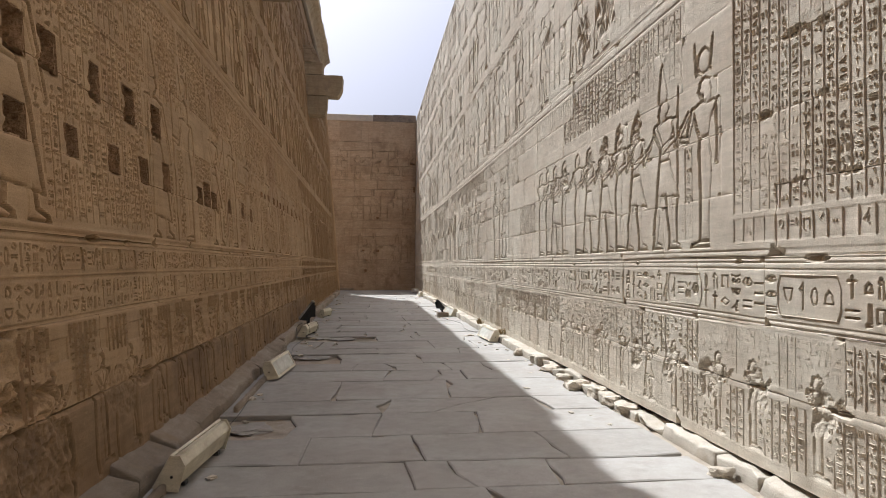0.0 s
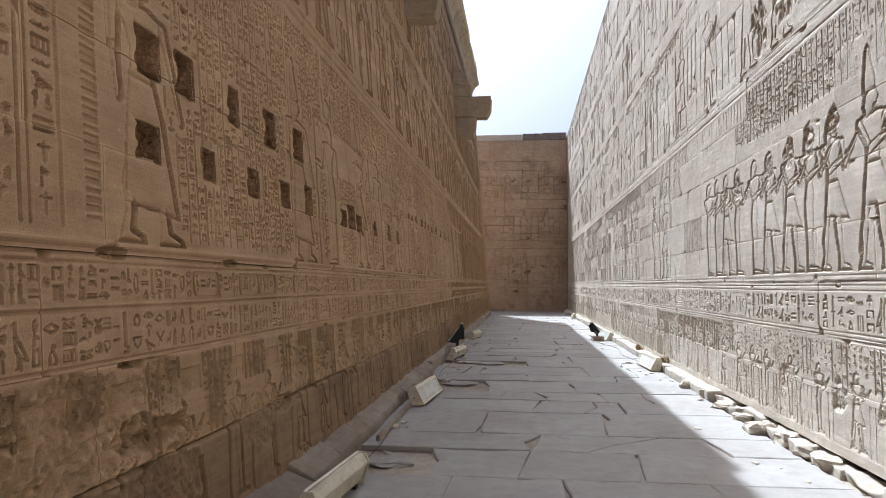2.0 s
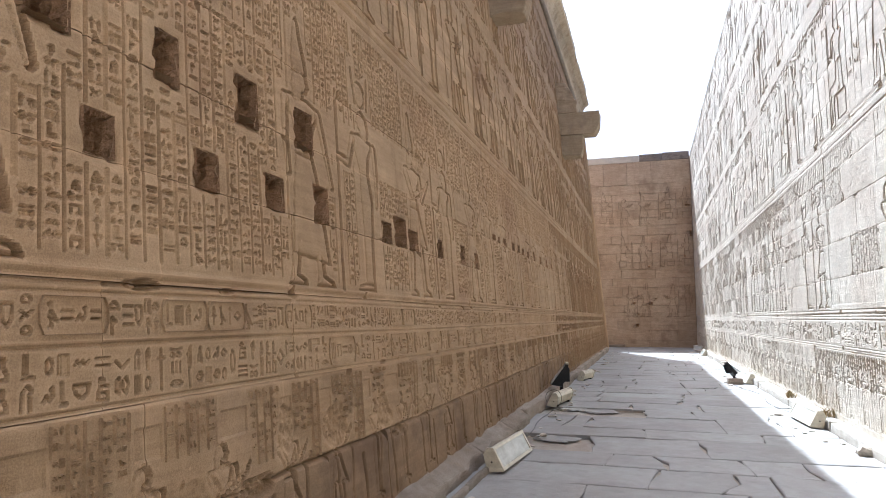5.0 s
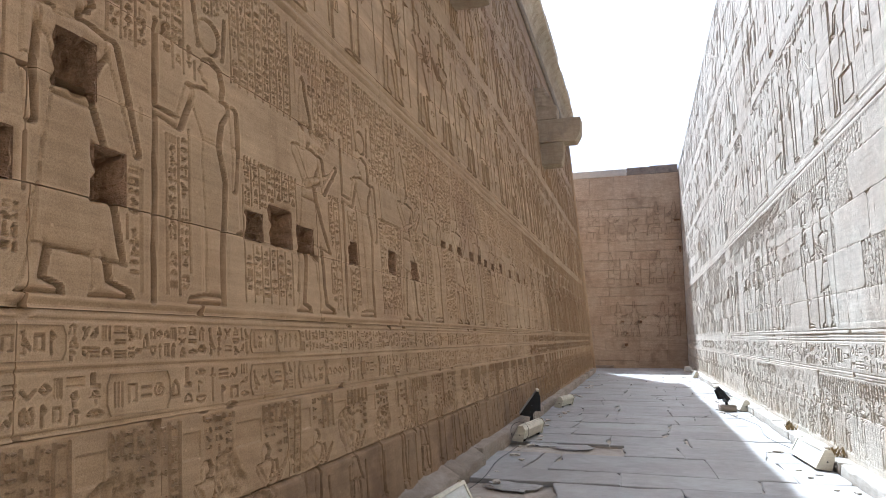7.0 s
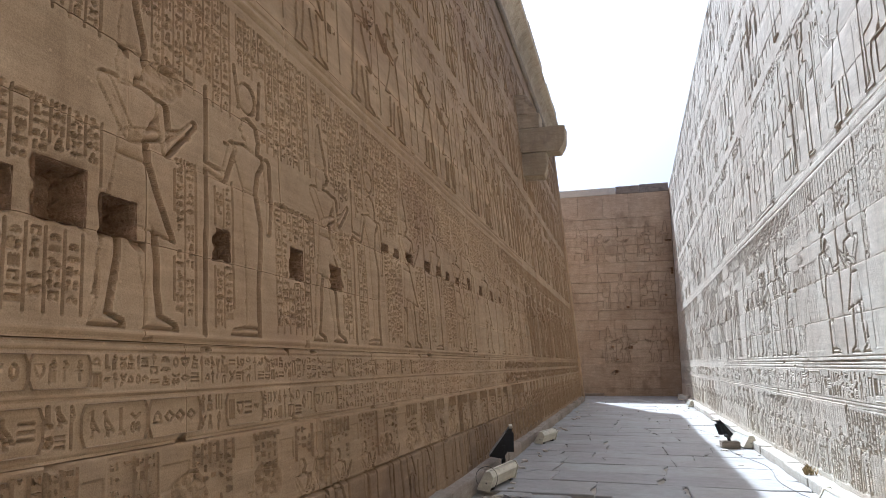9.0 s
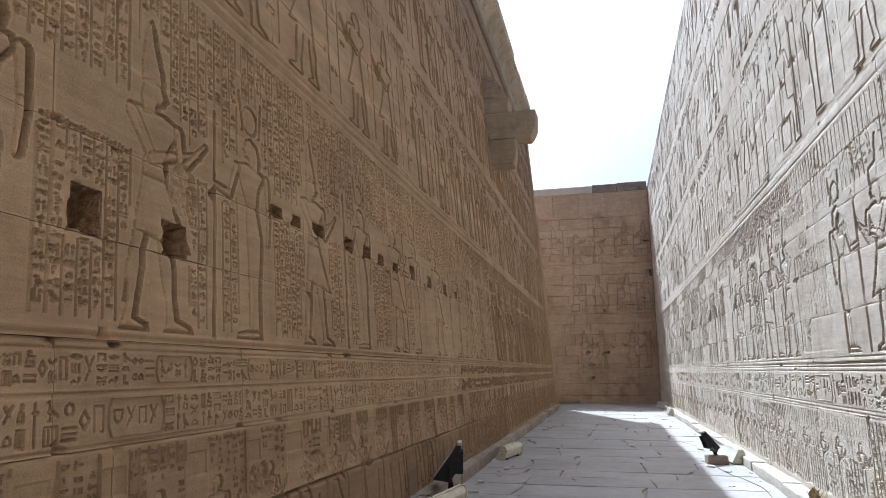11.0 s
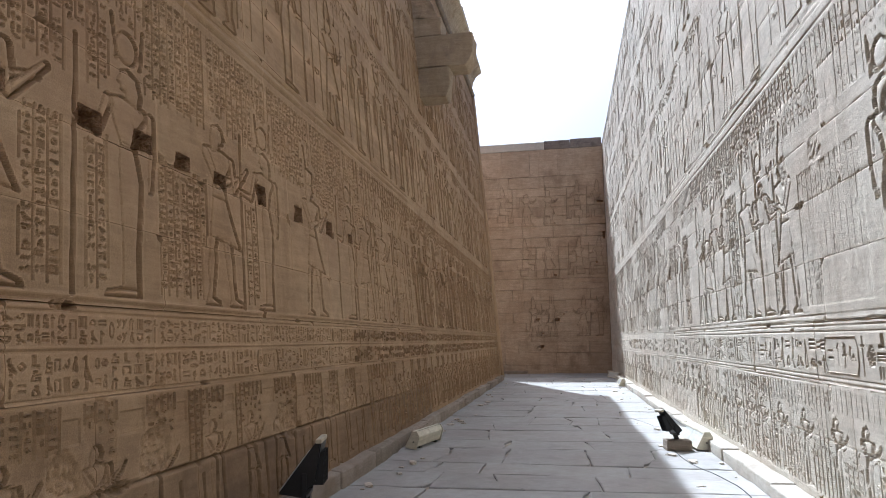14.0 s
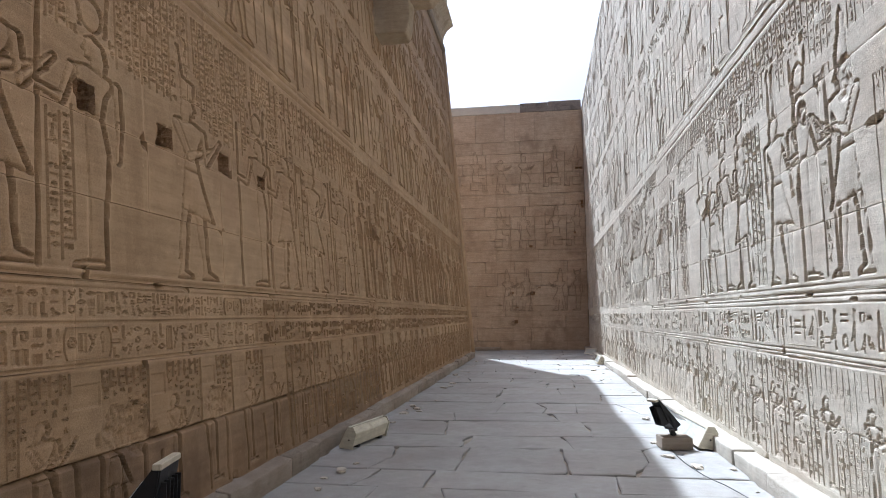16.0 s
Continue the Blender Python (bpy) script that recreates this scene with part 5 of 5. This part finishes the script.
# ---- lamps ----
def linear_floodlight(length, seed):
    """A long cream metal floodlight: wedge body, framed glass, end plates, feet."""
    thing = new("linear_floodlight")
    body = [(0.0, 0.03), (0.16, 0.03), (0.03, 0.27), (-0.02, 0.27), (-0.06, 0.2)]
    part("housing", prism(body, length, "y", 0.006), M_cream, thing)
    d = Vector((0.03 - 0.16, 0, 0.24)).normalized()
    nrm = Vector((0.24, 0, 0.13)).normalized()
    q = Matrix.Translation(Vector((0.16, 0, 0.03))) @ Matrix(((d.x, 0, nrm.x, 0), (0, 1, 0, 0), (d.z, 0, nrm.z, 0), (0, 0, 0, 1)))

    def flat(name, a0, a1, b0, b1, t0, t1, mat, parent, bev=0.003):
        bm = box(a0, a1, b0, b1, t0, t1, bev)
        bmesh.ops.transform(bm, matrix=q, verts=bm.verts[:])
        bmesh.ops.recalc_face_normals(bm, faces=bm.faces[:])
        return part(name, bm, mat, parent)

    pane = flat("glass", 0.03, 0.245, 0.03, length - 0.03, 0.001, 0.012, M_glass, thing)
    for a0, a1, b0, b1 in ((-0.01, 0.03, -0.01, length + 0.01), (0.245, 0.285, -0.01, length + 0.01), (0.03, 0.245, -0.01, 0.03), (0.03, 0.245, length - 0.03, length + 0.01)):
        flat("frame", a0, a1, b0, b1, 0.0, 0.024, M_cream, thing)
    for y_ in (-0.012, length):
        plate = [(-0.02, 0.0), (0.17, 0.02), (0.04, 0.28), (-0.03, 0.285), (-0.075, 0.2)]
        bm = prism(plate, 0.012)
        bmesh.ops.translate(bm, vec=(0, y_, 0), verts=bm.verts[:])
        p = part("end_plate", bm, M_cream, thing)
        bm = bmesh.new()
        bmesh.ops.create_cone(bm, cap_ends=True, segments=8, radius1=0.012, radius2=0.012, depth=0.022, matrix=pose(0.03, y_ + 0.006, 0.12, 90, 0, 0))
        part("bolt", bm, M_black, p)
    for y_ in (0.12, length - 0.18):
        part("foot", box(-0.02, 0.12, y_, y_ + 0.06, 0.0, 0.035, 0.004), M_black, thing)
    for o in thing.children:
        for v in o.data.vertices:
            v.co.x, v.co.z = v.co.x * 0.86, v.co.z * 0.86
        for k in o.children:
            for v in k.data.vertices:
                v.co.x, v.co.z = v.co.x * 0.86, v.co.z * 0.86
    return thing


def put_linear(x, y, rz, length, label, z=0.0):
    ob = linear_floodlight(length, 1)
    ob.matrix_world = pose(x, y, z, 0, 0, rz)
    return tagged(ob, label, "floodlight", "cream linear floodlights")


put_linear(-1.24, 6.75, 175, 1.0, "long cream metal floodlight with glass front beside the plinth")
put_linear(-1.38, 9.97, -5, 1.1, "cream metal floodlight with framed frosted glass on the paving")
put_linear(-1.24, 16.0, 172, 1.05, "scuffed cream metal floodlight with trailing cable by the plinth")
put_linear(-1.2, 20.75, 168, 0.85, "tilted cream metal floodlight wrapped in black cable")
put_linear(2.45, 15.0, 183, 1.1, "sunlit cream metal floodlight against the pale kerb")
put_linear(2.46, 21.5, 184, 1.2, "sunlit cream metal floodlight behind a stone block")
put_linear(2.5, 33.2, 180, 1.0, "small far cream floodlight by the kerb")
put_linear(2.45, 37.2, 200, 0.9, "far cream floodlight in the shaded corner")


def black_floodlight(post, slim=1.0):
    """A black metal floodlight: wedge head with fins and lid, on a yoke and post."""
    thing = new("black_floodlight")
    part("post", box(-0.035, 0.035, -0.03, 0.03, 0.0, post, 0.004), M_black, thing)
    part("yoke", box(-0.17, 0.17, -0.02, 0.02, post - 0.005, post + 0.025, 0.004), M_black, thing)
    for sx in (-0.165, 0.153):
        part("yoke_arm", box(sx, sx + 0.012, -0.02, 0.02, post + 0.02, post + 0.2, 0.003), M_black, thing)
    prof = [(-0.24, 0.0), (-0.05, -0.03), (0.06, 0.1), (0.10, 0.40), (0.07, 0.42)]
    prof = [(a * slim, b) for a, b in prof]
    bm = prism(prof, 0.29, "x", 0.008)
    bmesh.ops.translate(bm, vec=(-0.145, 0.03, post + 0.04), verts=bm.verts[:])
    head = part("head", bm, M_black, thing)
    for k in range(5):
        bm = box(-0.12 + k * 0.055, -0.112 + k * 0.055, 0.05, 0.15, post + 0.1, post + 0.36, 0.002)
        part("fin", bm, M_black, head)
    bm = box(-0.15, 0.15, 0.085, 0.135, post + 0.43, post + 0.465, 0.005)
    part("lid", bm, M_cream, head, "dull grey metal lid edge")
    bm = box(-0.125, 0.125, -0.004, 0.004, 0, 0.38, 0.002)
    bmesh.ops.transform(bm, matrix=pose(0, -0.2, post + 0.065, -37, 0, 0) , verts=bm.verts[:])
    part("glass", bm, M_glass, head, "dusty glass front")
    return thing


lamp_a = black_floodlight(0.24)
lamp_a.matrix_world = pose(-1.43, 16.2, 0, 0, 0, -78)
tagged(lamp_a, "black metal floodlight on a short post beside the plinth", "floodlight", "black floodlights")
lamp_b = black_floodlight(0.09, 0.55)
lamp_b.matrix_world = pose(2.16, 20.4, 0.126, 0, -18, 0) @ pose(0, 0, 0, 0, 0, 104) @ Matrix.Diagonal((0.8, 0.8, 0.8, 1))
tagged(lamp_b, "black metal floodlight standing on a stone block in the sun", "floodlight", "black floodlights")
blk = part("stone_block", box(-0.165, 0.165, -0.13, 0.13, 0, 0.13, 0.012, 2), M_kerb)
blk.matrix_world = pose(2.16, 20.38, -0.002, 0, 0, 4)
tagged(blk, "squared sandstone block carrying a black floodlight", "stone block")


def cable(points, label):
    bm = tube(points, 0.0035, 6)
    return tagged(part("cable", bm, M_cable), label, "cable", "lamp cables")


def slack(a, b, n=14, amp=0.05, seed=0, z=0.008):
    r = random.Random(seed)
    out = []
    for k in range(n + 1):
        t = k / n
        out.append((a[0] + (b[0] - a[0]) * t + amp * math.sin(t * 9 + seed) * (t * (1 - t) * 4), a[1] + (b[1] - a[1]) * t + amp * r.uniform(-0.5, 0.5), z + r.uniform(0, 0.004)))
    return out


cable(slack((-1.36, 4.5), (-1.4, 9.8), 26, 0.04, 2), "black cable lying along the foot of the plinth")
cable(slack((-1.4, 11.0), (-1.38, 14.7), 22, 0.04, 5), "black cable trailing between two floodlights")
cable(slack((2.1, 20.4), (2.45, 15.0), 26, 0.12, 4), "thin dark cable crossing the sunlit paving")
cable([(-1.42 + 0.14 * math.cos(a), 15.0 + 0.03 * math.sin(a * 2), 0.15 + 0.15 * math.sin(a)) for a in np.linspace(-1.4, 3.6, 16)], "black cable looped over a floodlight")


# ---- water spouts high on the brown wall ----
def water_spout(y):
    """A worn stone spout: bracket, long rounded forepart, block above and a tapering weathered crest."""
    thing = new("water_spout")
    x0 = LEFT - BATTER * 7.7
    for name, a, b, z0, z1, wy, rough, nose in (("bracket", -0.3, 0.74, 6.9, 7.6, 0.27, 0.025, 0.1), ("forepart", -0.3, 1.28, 7.61, 8.36, 0.33, 0.03, 0.2), ("upper_block", -0.35, 0.57, 8.37, 8.8, 0.3, 0.03, 0.0), ("crest", -0.4, 0.5, 8.81, 9.45, 0.27, 0.06, -0.3)):
        bm = box(x0 + a, x0 + b, y, y + 2 * wy, z0, z1, 0.035, 2)
        bmesh.ops.subdivide_edges(bm, edges=bm.edges[:], cuts=4, use_grid_fill=True)
        for v in bm.verts:
            t = (v.co.z - z0) / (z1 - z0)
            lead = max(0.0, (v.co.x - x0 - 0.1) / (b - 0.1))
            if nose > 0:
                v.co.x -= nose * lead * max(0.0, 0.55 - t) ** 2 * 3
                v.co.y += (y + wy - v.co.y) * 0.1 * lead ** 4
            else:
                v.co.x += nose * lead * t
            v.co += noise.noise_vector(v.co * 2.2 + Vector((0, y, 3))) * rough + noise.noise_vector(v.co * 7) * rough * 0.5
        part(name, bm, M_spout, thing)
    return tagged(thing, "weathered projecting stone water spout on a bracket", "water spout", "water spouts on the temple wall")


water_spout(24.4)
water_spout(14.0)


# ---- dry tufts ----
def tuft(x, y, z, n, seed):
    r = random.Random(seed)
    co, f = [], []
    for k in range(n):
        a, ln, w = r.uniform(0, math.tau), r.uniform(0.06, 0.16), 0.004
        bx, by = r.uniform(-0.07, 0.07), r.uniform(-0.07, 0.07)
        tip = (bx + math.cos(a) * ln * 0.6, by + math.sin(a) * ln * 0.6, ln)
        i = len(co)
        co += [(bx - w, by, 0), (bx + w, by, 0), (bx + tip[0] * 0.4, by + tip[1] * 0.4, ln * 0.6), tip]
        f += [(i, i + 1, i + 2), (i + 1, i + 3, i + 2)]
    ob = new("dry_tuft", mesh_of("dry_tuft", co, f, M_straw))
    ob.matrix_world = Matrix.Translation((x, y, z))
    return tagged(ob, "small dry brown weed tuft growing at the wall's foot", "weed", "dry tufts", "stuff")


tuft(2.66, 14.2, 0.11, 45, 1)
tuft(2.64, 16.6, 0.11, 40, 2)
